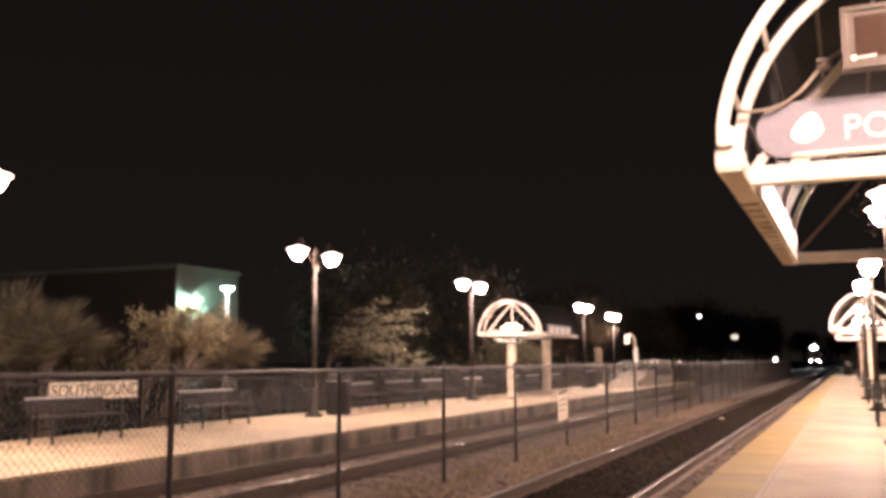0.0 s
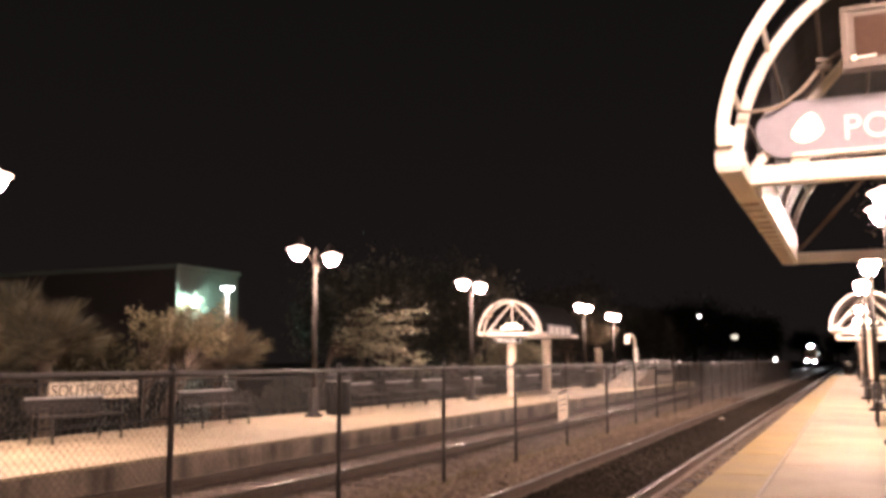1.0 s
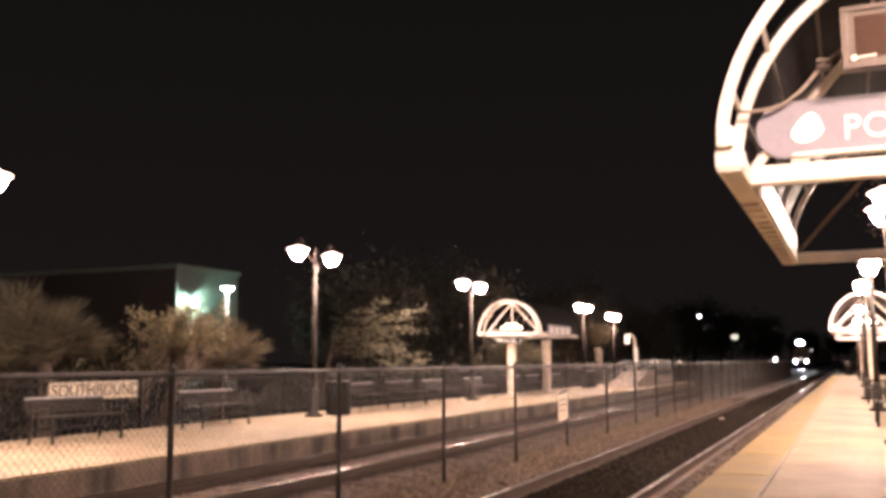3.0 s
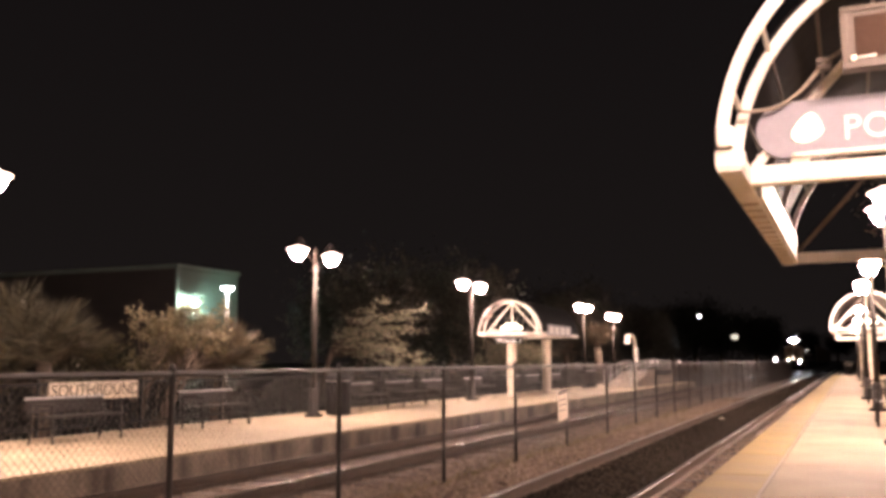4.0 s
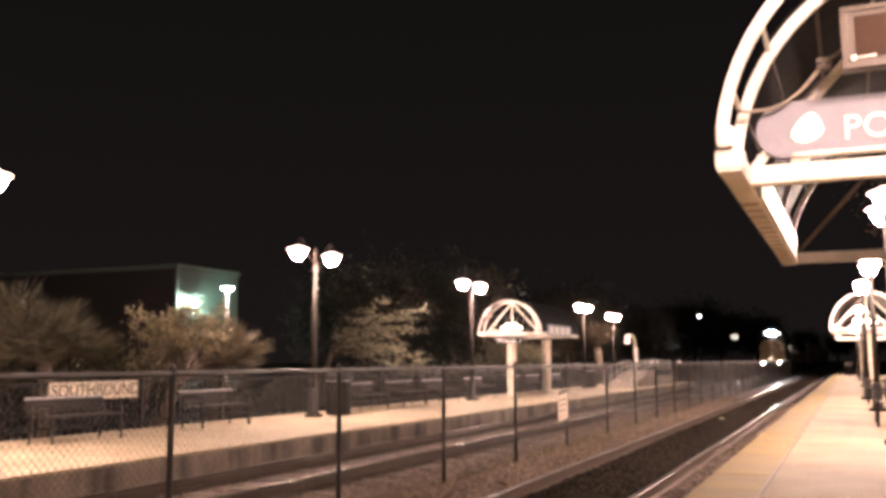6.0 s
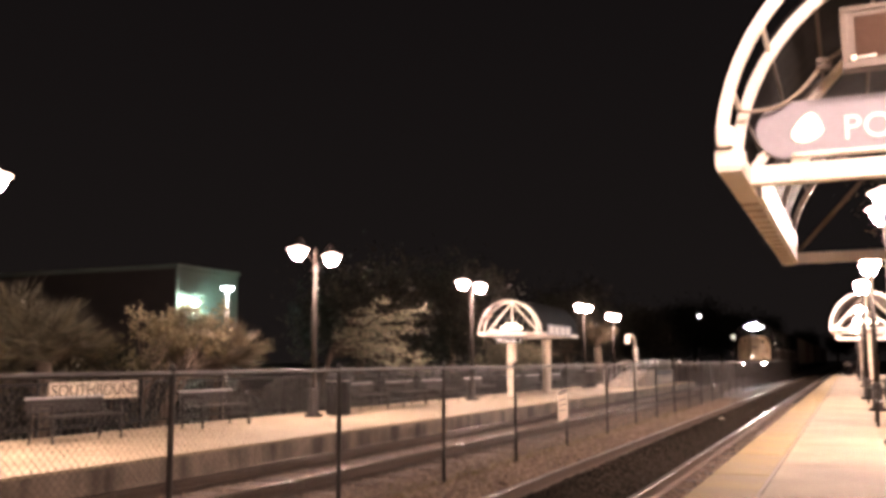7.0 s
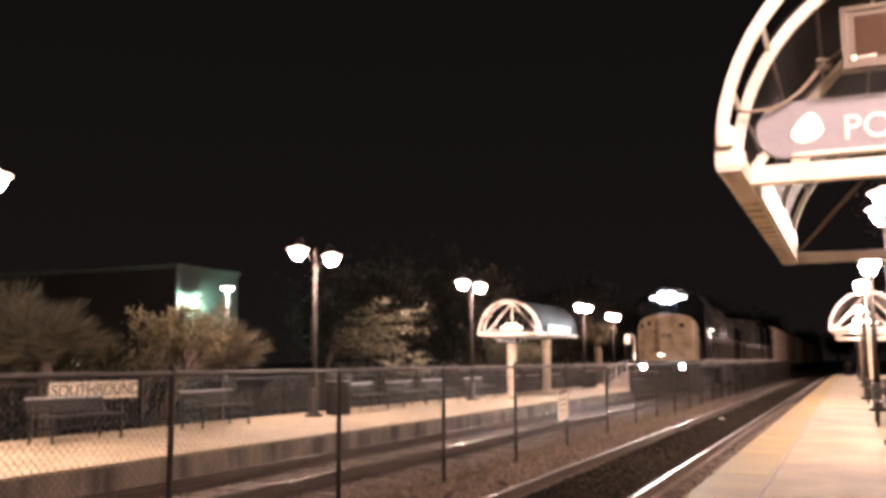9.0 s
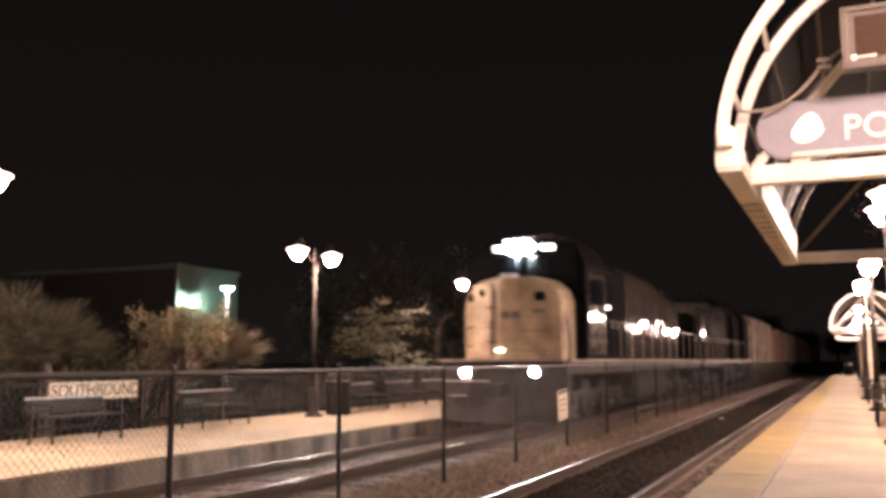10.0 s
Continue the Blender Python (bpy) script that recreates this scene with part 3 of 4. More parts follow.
for k in range(4):
    part("text_block", bx(0.015, 0.55 + k * 0.75, 2.30, 0.02, 1.15 + k * 0.75, 2.60), WHITE, fs_)

# ramp with hand rails at the platform's end
ramp_t = thing("access_ramp", "concrete access ramp with low parapet and steel hand rails", "ramp", pose(-10.2, 45.8, FARP))
b = bmesh.new()
v = [b.verts.new(p) for p in ((-0.9, 0, 0), (0.44, 0, 0), (0.44, 4.4, 0), (-0.9, 4.4, 0), (-0.9, 0, 0.03), (0.44, 0, 0.03), (0.44, 4.4, 0.72), (-0.9, 4.4, 0.72))]
for f in ((3, 2, 1, 0), (4, 5, 6, 7), (0, 1, 5, 4), (1, 2, 6, 5), (2, 3, 7, 6), (3, 0, 4, 7)):
    b.faces.new([v[k] for k in f])
part("slope", b, RAMP, ramp_t)
part("landing", bx(-0.9, 4.4, 0, 0.44, 11.6, 0.72, bevel=0.01), RAMP, ramp_t)
part("curb", bx(0.34, 4.4, 0.72, 0.44, 11.6, 0.80, bevel=0.01), RAMP, ramp_t)
for x in (0.39, -0.85):
    part("hand_rail", tb(smooth([(x, 0.0, 0.0), (x, 0.0, 0.72), (x, 0.3, 0.92), (x, 2.4, 1.10), (x, 4.2, 1.24), (x, 5.2, 1.27), (x, 10.6, 1.27), (x, 11.3, 1.12), (x, 11.5, 0.72)], 3), 0.024, 8), STEEL, ramp_t)
    part("mid_rail", tb([(x, 0.0, 0.36), (x, 4.4, 0.98), (x, 11.3, 0.98)], 0.016, 6), STEEL, ramp_t)
    for k in range(1, 9):
        y = k * 1.25
        part("baluster", tb([(x, y, min(y, 4.4) * 0.16), (x, y, 0.94 + min(y, 4.4) * 0.075)], 0.017, 6), STEEL, ramp_t)
part("notice", bx(0.0, 6.9, 1.06, 0.52, 6.96, 1.33, bevel=0.02), WHITE, ramp_t, "pale notice box on the rail")
for k in range(9):
    part("louvre", bx(0.44, 6.7 + k * 0.5, 0.5, 0.47, 7.1 + k * 0.5, 0.78, bevel=0.006), BLACK, ramp_t, "dark louvre in the parapet")

call = thing("curved_post", "pale post with a curved hooded top beside the ramp", "call post", pose(-9.65, 46.3, FARP))
part("post", tb([(0, 0, 0), (0, 0, 2.1), (0, -0.03, 2.35), (-0.08, -0.1, 2.52), (-0.25, -0.2, 2.55)], [0.06, 0.055, 0.05, 0.05, 0.045], 10), CREAM, call)
part("hood", bx(-0.42, -0.36, 2.1, -0.16, -0.16, 2.56, bevel=0.06), CREAM, call)
part("panel", bx(0.02, -0.1, 1.2, 0.13, 0.06, 1.95, bevel=0.03), WHITE, call)


# ---- signs and fittings of the near canopy ----
NZ = PLAT + 2.30
sn = thing("station_sign", "lavender pill-shaped station sign with white letters on the canopy beam", "sign", pose(0.575, 5.72, NZ))
out = [(-0.85 + 0.165 * math.cos(a), 0.245 + 0.165 * math.sin(a)) for a in [math.pi * 0.5 + math.pi * k / 14 for k in range(15)]]
out += [(0.85 + 0.165 * math.cos(a), 0.245 + 0.165 * math.sin(a)) for a in [-math.pi * 0.5 + math.pi * k / 14 for k in range(15)]]
part("panel", prism(bmesh.new(), out, -0.025, 0.025), SIGN, sn)
letters("lettering", "PO", 0.2, WHITE, sn, pose(-0.55, -0.03, 0.158, 90, 0, 0), 0.006)
sail = [(0.083 * math.cos(a) * (1.0 - 0.30 * max(math.sin(a), 0)) + 0.02 * math.sin(a), 0.088 * math.sin(a) * (1.15 if math.sin(a) > 0 else 0.72)) for a in [k * math.tau / 28 for k in range(28)]]
part("emblem", prism(bmesh.new(), [(x - 0.735, z + 0.225) for x, z in sail], -0.04, -0.026), SIGNLIGHT, sn, "plain white backlit emblem")
part("lip", bx(-0.82, -0.06, 0.075, 0.85, 0.02, 0.1, bevel=0.006), CREAM, sn, "lit lower lip")
for x in (-0.78, 0.0, 0.78):
    part("bracket", bx(x - 0.05, -0.03, 0.05, x + 0.05, 0.02, 0.085), CREAM, sn)

db = thing("display_cabinet", "tan framed display cabinet hung inside the canopy arch", "display", pose(0.61, 5.42, NZ))
part("cabinet", bx(-0.57, -0.03, 0.47, 0.57, 0.06, 0.815, bevel=0.01), BOXTAN, db)
part("face", bx(-0.5, -0.036, 0.53, 0.5, -0.03, 0.76), BOXFACE, db, "dim dark display face")
for a in ((-0.57, 0.47, 0.57, 0.505), (-0.57, 0.785, 0.57, 0.815), (-0.57, 0.505, -0.535, 0.785), (0.535, 0.505, 0.57, 0.785)):
    part("bezel", bx(a[0], -0.055, a[1], a[2], -0.03, a[3], bevel=0.006), BOXTAN, db)
# a lamp's glint on the cabinet, modelled as a pale tube and glowing bead
part("tube_lamp", tb([(-0.50, -0.045, 0.528), (-0.40, -0.045, 0.532)], 0.007, 8), CREAM, db, "thin pale tube as the glint's tail below the face")
part("lamp_bead", lathe(bmesh.new(), [(0.004, -0.014), (0.012, -0.008), (0.014, 0.0), (0.012, 0.008), (0.004, 0.014)], 10, (-0.51, -0.05, 0.528)), SIGNLIGHT, db, "small glowing bead as a lamp's glint")
for x in (-0.3, 0.3):
    part("hanger", tb([(x, 0.02, 0.8), (x, 0.02, 1.2)], 0.015, 6), BLACK, db)
jb = thing("junction_box", "small cream junction box on the canopy arch", "junction box", pose(-0.555, 5.2, NZ + 0.06))
part("box", bx(-0.045, -0.06, 0, 0.04, 0.0, 0.11, bevel=0.008), CREAM, jb)
cb = thing("cable", "slack cream cable hanging under the canopy arch", "cable", pose(-0.03, 5.65, NZ + 0.085))
part("cord", tb(smooth([(-0.53, 0, 0.34), (-0.5, -0.02, 0.29), (-0.42, -0.03, 0.27), (-0.28, -0.04, 0.28), (-0.16, -0.05, 0.35), (-0.08, -0.06, 0.43), (-0.01, -0.08, 0.50), (0.08, -0.08, 0.56)]), 0.011, 8), SILL, cb)
for k in range(2):
    part("clamp", bx(-0.06 + 0.0 * k, -0.1, 0.455 + k * 0.04, 0.02, -0.04, 0.48 + k * 0.04, bevel=0.004), BOXTAN, cb)

for y in (20.1, 30.0):
    tagged(copy_thing(bench0, pose(0.68, y, PLAT, 0, 0, 180)), label="dark steel bench on the near platform")
copy_thing(bin_t, pose(-0.2, 80.5, PLAT))


# ---- the train ----
def truck(parent, y, axles, spacing, wheels):
    half = spacing * (axles - 1) / 2
    tk = part("truck_frame", bx(-1.16, y - half - 0.75, 0.42, -1.02, y + half + 0.75, 0.78, bevel=0.04), LOCO_FRAME, parent)
    part("truck_side", bx(1.02, y - half - 0.75, 0.42, 1.16, y + half + 0.75, 0.78, bevel=0.04), LOCO_FRAME, tk)
    for k in range(axles):
        yy = y - half + k * spacing
        for s in (-1.2, 1.12):
            part("axle_box", bx(s, yy - 0.17, 0.33, s + 0.09, yy + 0.17, 0.67, bevel=0.03), LOCO_FRAME, tk)
        b = bmesh.new()
        for s in (-1, 1):
            lathe(b, [(0.16, 0.66), (0.50, 0.66), (0.535, 0.675), (0.535, 0.70), (0.505, 0.705), (0.50, 0.79), (0.40, 0.79), (0.36, 0.75), (0.16, 0.77)], 20)
            bmesh.ops.rotate(b, verts=[v for v in b.verts if abs(v.co.z) > 0.5 and abs(v.co.x) < 0.6 and v.co.z > 0.5], cent=(0, 0, 0), matrix=Matrix.Rotation(math.pi / 2 * s, 3, "Y"))
        tube(b, [(-0.8, 0, 0), (0.8, 0, 0)], 0.08, 8)
        w = part("wheelset", b, LOCO_FRAME, parent)
        w.location = (0, yy, 0.505)
        wheels.append(w)


def lamp_can(name, x, y, z, r, depth, material, parent, label):
    """A lamp that shines towards -y, sunk in a round black hood."""
    h = part(name, lathe(bmesh.new(), [(r * 0.3, 0.012), (r * 0.8, 0.008), (r * 0.97, 0.0), (r * 0.97, -0.03)], 20), material, parent, label)
    h.matrix_local = Matrix.Translation((x, y, z)) @ pose(0, 0, 0, 90, 0, 0)
    b = bmesh.new()
    rings = [[b.verts.new((x + q * math.cos(a), yy, z + q * math.sin(a))) for a in [k * math.tau / 20 for k in range(20)]] for q, yy in ((r, y + 0.06), (r, y - depth), (r + 0.012, y - depth), (r + 0.012, y + 0.06))]
    for p, q in zip(rings, rings[1:] + rings[:1]):
        for k in range(20):
            b.faces.new((p[k], p[(k + 1) % 20], q[(k + 1) % 20], q[k]))
    part(name + "_hood", b, BLACK, parent)


def locomotive(label):
    """Cab front at y = 1.1, the tail at y = 20.4; the middle over x = 0."""
    t = thing("locomotive", label, "locomotive", group="train")
    wheels = []
    deck = 1.55
    part("underframe", bx(-1.5, -0.3, 1.2, 1.5, 20.3, deck - 0.06, bevel=0.02), LOCO_FRAME, t)
    part("walkway", bx(-1.55, -0.5, deck - 0.06, 1.55, 20.4, deck, bevel=0.01), SILL, t, "pale walkway edge")
    b = bmesh.new()
    prism(b, [(-1.45, 0.18), (1.45, 0.18), (1.52, 0.9), (1.5, 1.45), (-1.5, 1.45), (-1.52, 0.9)], 0.1, 0.5)
    for v in b.verts:
        if v.co.y < 0.2 and v.co.z < 0.5:
            v.co.y -= 0.25
    FRONT = Matrix.Translation((0, -0.66, 0))  # the porch ahead of the nose
    part("pilot", b, LOCO_FRAME, t, "sooty black plough pilot").matrix_local = FRONT
    b = bmesh.new()
    v = [b.verts.new(p) for p in ((-1.42, 0.0, 0.16), (0, -0.42, 0.14), (1.42, 0.0, 0.16), (-1.42, 0.02, 0.62), (0, -0.22, 0.62), (1.42, 0.02, 0.62), (-1.42, 0.2, 0.16), (1.42, 0.2, 0.16), (-1.42, 0.2, 0.62), (1.42, 0.2, 0.62))]
    for f in ((0, 1, 4, 3), (1, 2, 5, 4), (3, 4, 5, 9, 8), (0, 6, 7, 2, 1), (0, 3, 8, 6), (2, 7, 9, 5), (6, 8, 9, 7)):
        b.faces.new([v[k] for k in f])
    bmesh.ops.recalc_face_normals(b, faces=b.faces)
    part("plough", b, LOCO_FRAME, t, "sooty snow plough blade").matrix_local = FRONT
    part("uncoupling_lever", tb([(-1.4, -0.12, 1.06), (-0.3, -0.16, 1.06), (-0.2, -0.3, 0.98)], 0.016, 6), STEEL, t).matrix_local = FRONT
    for x in (-1.1, 1.1):
        part("pilot_grab", tb([(x - 0.18, 0.08, 0.72), (x - 0.18, 0.0, 0.72), (x + 0.18, 0.0, 0.72), (x + 0.18, 0.08, 0.72)], 0.014, 6), STEEL, t).matrix_local = FRONT
    part("anticlimber", bx(-1.5, -0.15, deck - 0.17, 1.5, 0.3, deck - 0.045, bevel=0.03), LOCO_FRAME, t, "dark anticlimber ledge").matrix_local = FRONT
    part("tread_plate", bx(-1.5, -0.15, deck - 0.04, 1.5, 0.16, deck + 0.004, bevel=0.012), SILL, t, "pale worn tread edge").matrix_local = FRONT
    part("coupler", bx(-0.16, -0.55, 0.72, 0.16, 0.1, 1.02, bevel=0.05), LOCO_FRAME, t).matrix_local = FRONT
    for x in (-0.8, -0.5, 0.5, 0.8):
        part("air_hose", tb([(x, 0.0, 1.05), (x, -0.18, 0.95), (x, -0.2, 0.6), (x * 0.9, -0.12, 0.45)], 0.03, 6), BLACK, t).matrix_local = FRONT
    # wide nose with sloped shoulders
    nz = 3.5
    b = bmesh.new()
    sec = lambda w, top, k: [(-w, deck), (w, deck), (w, top - 0.62), (w - 0.10, top - 0.34), (w - 0.38, top - 0.10), (w - 0.75, top), (-w + 0.75, top), (-w + 0.38, top - 0.10), (-w + 0.10, top - 0.34), (-w, top - 0.62)]
    rows = []
    for y, w, top in ((0.0, 0.0, nz - 0.06), (0.55, 1.20, nz), (0.72, 1.25, nz + 0.03), (1.55, 1.28, nz + 0.05)):
        if w:
            rows.append([b.verts.new((x, y, z)) for x, z in sec(w, top, 0)])
    lo, hi = b.verts.new((-0.1, 0.0, deck)), b.verts.new((-0.1, 0.06, nz - 0.05))
    q = rows[0]
    b.faces.new((lo, q[1], q[2], q[3], q[4], q[5], hi))
    b.faces.new((hi, q[6], q[7], q[8], q[9], q[0], lo))
    b.faces.new((hi, q[5], q[6]))
    b.faces.new((lo, q[0], q[1]))
    for q, s in zip(rows, rows[1:]):
        for k in range(10):
            b.faces.new((q[k], q[(k + 1) % 10], s[(k + 1) % 10], s[k]))
    b.faces.new(rows[-1][::-1])
    bmesh.ops.recalc_face_normals(b, faces=b.faces)
    nose = part("nose", b, LOCO_YELLOW, t, "faded yellow wedge-shaped wide nose")
    nose.location = (0, -0.42, 0)

    def facet(name, s, u0, u1, z0, z1, proud, material, label=""):
        o = part(name, bx(u0, -proud, z0, u1, 0.16 if "window" in name else 0.02, z1, bevel=0.07 if "window" in name else min(0.02, (z1 - z0) / 4)), material, nose, label)
        o.matrix_local = Matrix.Translation((-0.1, 0.0, 0)) @ pose(0, 0, 0, 0, 0, math.degrees(math.atan2(0.55, 1.30 if s > 0 else 1.10)) * s)
        return o

    facet("nose_door", -1, -0.92, -0.30, deck + 0.06, 3.34, 0.03, LOCO_YELLOW, "narrow nose door")
    facet("door_window", -1, -0.72, -0.48, 3.0, 3.26, 0.04, GLASS)
    facet("nose_window", -1, -1.10, -0.95, 2.92, 3.14, 0.015, GLASS)
    facet("nose_window", 1, 0.80, 1.06, 2.92, 3.14, 0.015, GLASS)
    facet("door_seam", -1, -0.29, -0.26, deck + 0.06, 3.34, 0.012, BOXTAN)
    facet("corner_strip", -1, -0.1, 0.0, deck + 0.02, 3.4, 0.012, LOCO_YELLOW)
    for s, u0, u1 in ((-1, -0.40, -0.30), (1, 0.03, 0.2), (1, 0.26, 0.46)):
        facet("emblem_bar", s, u0, u1, 2.5, 2.68, 0.006, BOXTAN, "plain worn brown emblem shape")
    facet("number_plate", 1, 0.72, 1.08, 2.62, 2.74, 0.006, SILL, "plain pale plate")
    for z in (1.75, 2.2, 2.55):
        facet("panel_seam", 1, 0.25, 1.15, z, z + 0.015, 0.006, BOXTAN)
    facet("latch_plate", -1, -1.14, -0.94, 2.3, 2.34, 0.03, BLACK)
    facet("latch_plate", -1, -1.14, -0.96, 1.85, 1.88, 0.03, BLACK)
    for z in (1.95, 2.3, 2.4, 2.75):
        facet("grab_iron", -1, -0.42, -0.14, z, z + 0.025, 0.08, BLACK)
    facet("step_lamp", -1, -0.11, 0.09, deck + 0.19, deck + 0.235, 0.07, STEPLIGHT, "small lit lamp at the nose foot")
    part("bell_cover", bx(-0.22, 0.3, nz - 0.02, 0.22, 0.55, nz + 0.08, bevel=0.03), STEEL, nose)
    # cab
    b = bmesh.new()
    prism(b, [(-1.55, deck), (1.55, deck), (1.55, 3.95), (1.25, 4.42), (0.9, 4.55), (-0.9, 4.55), (-1.25, 4.42), (-1.55, 3.95)], 1.1, 3.4)
    for v in b.verts:
        if v.co.y < 1.2 and v.co.z > 4.0:
            v.co.y += 0.2
    cab = part("cab", b, LOCO_BLUE, t, "dark blue crew cab")
    for x0, x1 in ((-1.3, -0.75), (-0.68, -0.06), (0.06, 0.68), (0.75, 1.3)):
        part("windshield", bx(x0, 1.07, 3.6, x1, 1.1, 4.08, bevel=0.012), GLASS, cab)
    for s in (-1, 1):
        sw = part("side_window", bx(s * 1.55 - 0.012, 1.5, 2.9, s * 1.55 + 0.02, 2.85, 3.55, bevel=0.01), GLASS, cab)
        part("side_panel", bx(s * 1.55 - 0.01, 1.35, deck + 0.1, s * 1.55 + 0.012, 3.1, 3.7, bevel=0.01), LOCO_GREY, cab, "paler grey cab side panel")
        part("awning", bx(s * 1.55 - 0.02, 1.35, 3.72, s * 1.55 + 0.16, 3.1, 3.76, bevel=0.01), LOCO_GREY, cab)
    part("roof_air_unit", bx(-0.6, 1.9, 4.5, 0.6, 3.0, 4.75, bevel=0.05), LOCO_GREY, cab)
    hl = part("headlight_housing", bx(-0.42, 1.0, 4.13, 0.42, 1.3, 4.47, bevel=0.04), LOCO_BLUE, cab)
    for x in (-0.19, 0.19):
        lamp_can("headlight", x, 0.94, 4.30, 0.18, 0.32, HEADLIGHT, hl, "dazzling white headlight")
    for s in (-1, 1):
        part("number_board", bx(s * 0.43, 0.98, 4.25, s * 0.77, 1.2, 4.38, bevel=0.02), NUMBERLIGHT, cab, "lit blank number board")
    for s in (-1, 1):
        dl = part("ditch_light_housing", bx(s * 0.83 - 0.14, -0.1, 1.14, s * 0.83 + 0.14, 0.15, 1.38, bevel=0.03), LOCO_FRAME, t)
        dl.matrix_local = FRONT
        lamp_can("ditch_light", s * 0.83, -0.11, 1.26, 0.105, 0.12, DITCHLIGHT, dl, "bright ditch light")
    # long hood in sections, with doors and grilles
    for y0, y1, w, top, m in ((3.4, 6.6, 1.22, 4.25, LOCO_BLUE), (6.6, 8.0, 0.98, 4.3, LOCO_BLUE), (8.0, 13.2, 0.98, 4.4, LOCO_GREY), (13.2, 17.9, 0.96, 4.1, LOCO_GREY), (17.9, 19.0, 0.8, 3.7, LOCO_BLUE)):
        b = bmesh.new()
        prism(b, [(-w, deck), (w, deck), (w, top - 0.25), (w - 0.25, top), (-w + 0.25, top), (-w, top - 0.25)], y0, y1)
        hood = part("hood", b, m, t)
        n = max(2, int((y1 - y0) / 0.72))
        for s in (-1, 1):
            for k in range(n):
                a = y0 + 0.06 + k * (y1 - y0 - 0.06) / n
                wide = (y1 - y0) / n - 0.08
                dr = part("hood_door", bx(-0.03 * s, 0, 0, 0.02 * s, wide, min(top - 0.4, 3.6) - deck - 0.12, bevel=0.006), m, hood)
                dr.matrix_local = pose(s * w, a, deck + 0.12, 0, rng.normal() * 0.5, rng.normal() * 0.9)  # doors hang a little askew
                part("latch", bx(0.02 * s, 0.08, 0.73, 0.045 * s, 0.12, 0.95), STEEL, dr)
    for k in range(3):
        part("roof_fan", lathe(bmesh.new(), [(0.6, 4.36), (0.62, 4.40), (0.62, 4.56), (0.5, 4.58)], 18, (0, 14.0 + k * 1.4, -0.30)), LOCO_FRAME, t)
    part("exhaust_stack", bx(-0.45, 10.8, 4.3, 0.45, 11.8, 4.55, bevel=0.03), LOCO_FRAME, t)
    # hand rails
    for s in (-1, 1):
        part("hand_rail", tb([(s * 1.5, 3.5, deck + 1.02), (s * 1.5, 19.4, deck + 1.02), (s * 1.5, 19.8, deck + 0.9), (s * 1.52, 20.1, deck + 0.4), (s * 1.5, 20.25, deck - 0.4)], 0.02, 6), BOXTAN, t, "dull hand rail")
        for k in range(11):
            y = 3.5 + k * 1.55
            part("stanchion", tb([(s * 1.5, y, deck), (s * 1.5, y, deck + 1.02)], 0.02, 6), BOXTAN, t)
        part("front_rail", tb(smooth([(s * 1.5, 0.1, deck - 0.3), (s * 1.62, 0.05, deck + 0.1), (s * 1.6, 0.05, deck + 0.6), (s * 1.52, 0.15, deck + 0.95), (s * 1.42, 0.5, deck + 1.1)]), 0.024, 8), BOXTAN, t).matrix_local = FRONT
        for k in range(4):
            part("step", bx(s * 1.5 - 0.25 * (s > 0), 0.4, 0.3 + k * 0.32, s * 1.5 + 0.25 * (s < 0), 0.75, 0.34 + k * 0.32), LOCO_FRAME, t).matrix_local = FRONT
        part("gauge_lamp", lathe(bmesh.new(), [(0.02, 0), (0.05, 0.02), (0.05, 0.06), (0.02, 0.08)], 10, (s * 1.56, 3.3, 2.86)), STEPLIGHT, t, "small lit side lamp")
    part("fuel_tank", bx(-1.4, 7.6, 0.35, 1.4, 12.6, 1.2, bevel=0.15), LOCO_FRAME, t)
    truck(t, 3.9, 3, 1.95, wheels)
    truck(t, 16.2, 3, 1.95, wheels)
    return t, wheels


def freight_car(label, paint, length=16.5, top=4.5):
    t = thing("freight_car", label, "freight car", group="train")
    wheels = []
    part("underframe", bx(-1.4, 0.3, 0.85, 1.4, length - 0.3, 1.12, bevel=0.02), LOCO_FRAME, t)
    b = bmesh.new()
    prism(b, [(-1.5, 1.1), (1.5, 1.1), (1.5, top - 0.2), (0.9, top), (-0.9, top), (-1.5, top - 0.2)], 0.5, length - 0.5)
    part("body", b, paint, t)
    for s in (-1, 1):
        for k in range(17):
            y = 0.6 + k * (length - 1.2) / 16
            part("side_rib", bx(s * 1.5 - 0.01, y - 0.05, 1.1, s * 1.5 + 0.07 * s, y + 0.05, top - 0.22), paint, t)
        part("ladder", bx(s * 1.5, 0.75, 1.0, s * 1.56, 1.2, top - 0.3), SILL, t)
    for y in (0.0, length - 0.45):
        part("coupler", bx(-0.15, y, 0.75, 0.15, y + 0.5, 1.0, bevel=0.04), LOCO_FRAME, t)
    truck(t, 2.4, 2, 1.75, wheels)
    truck(t, length - 2.4, 2, 1.75, wheels)
    return t, wheels


train = []
loco, loco_wheels = locomotive("freight locomotive with yellow nose and lit headlights on the far track")
train.append((loco, 0.0, 0))
loco_b = copy_thing(loco, pose(0, 0, 0))
tagged(loco_b, label="trailing freight locomotive with lamps dark behind the leading one")
for o in list(loco_b.children_recursive):
    if o.data.materials[0] in (HEADLIGHT, DITCHLIGHT, NUMBERLIGHT, STEPLIGHT):
        o.data = o.data.copy()
        o.data.materials[0] = GLASS
train.append((loco_b, 42.0, 180))  # runs tail first
car, _ = freight_car("dusty grey ribbed freight car behind the locomotives", CARGREY)
car2, _ = freight_car("oxide brown ribbed freight car behind the locomotives", CARBROWN, top=4.2)
at = 43.4
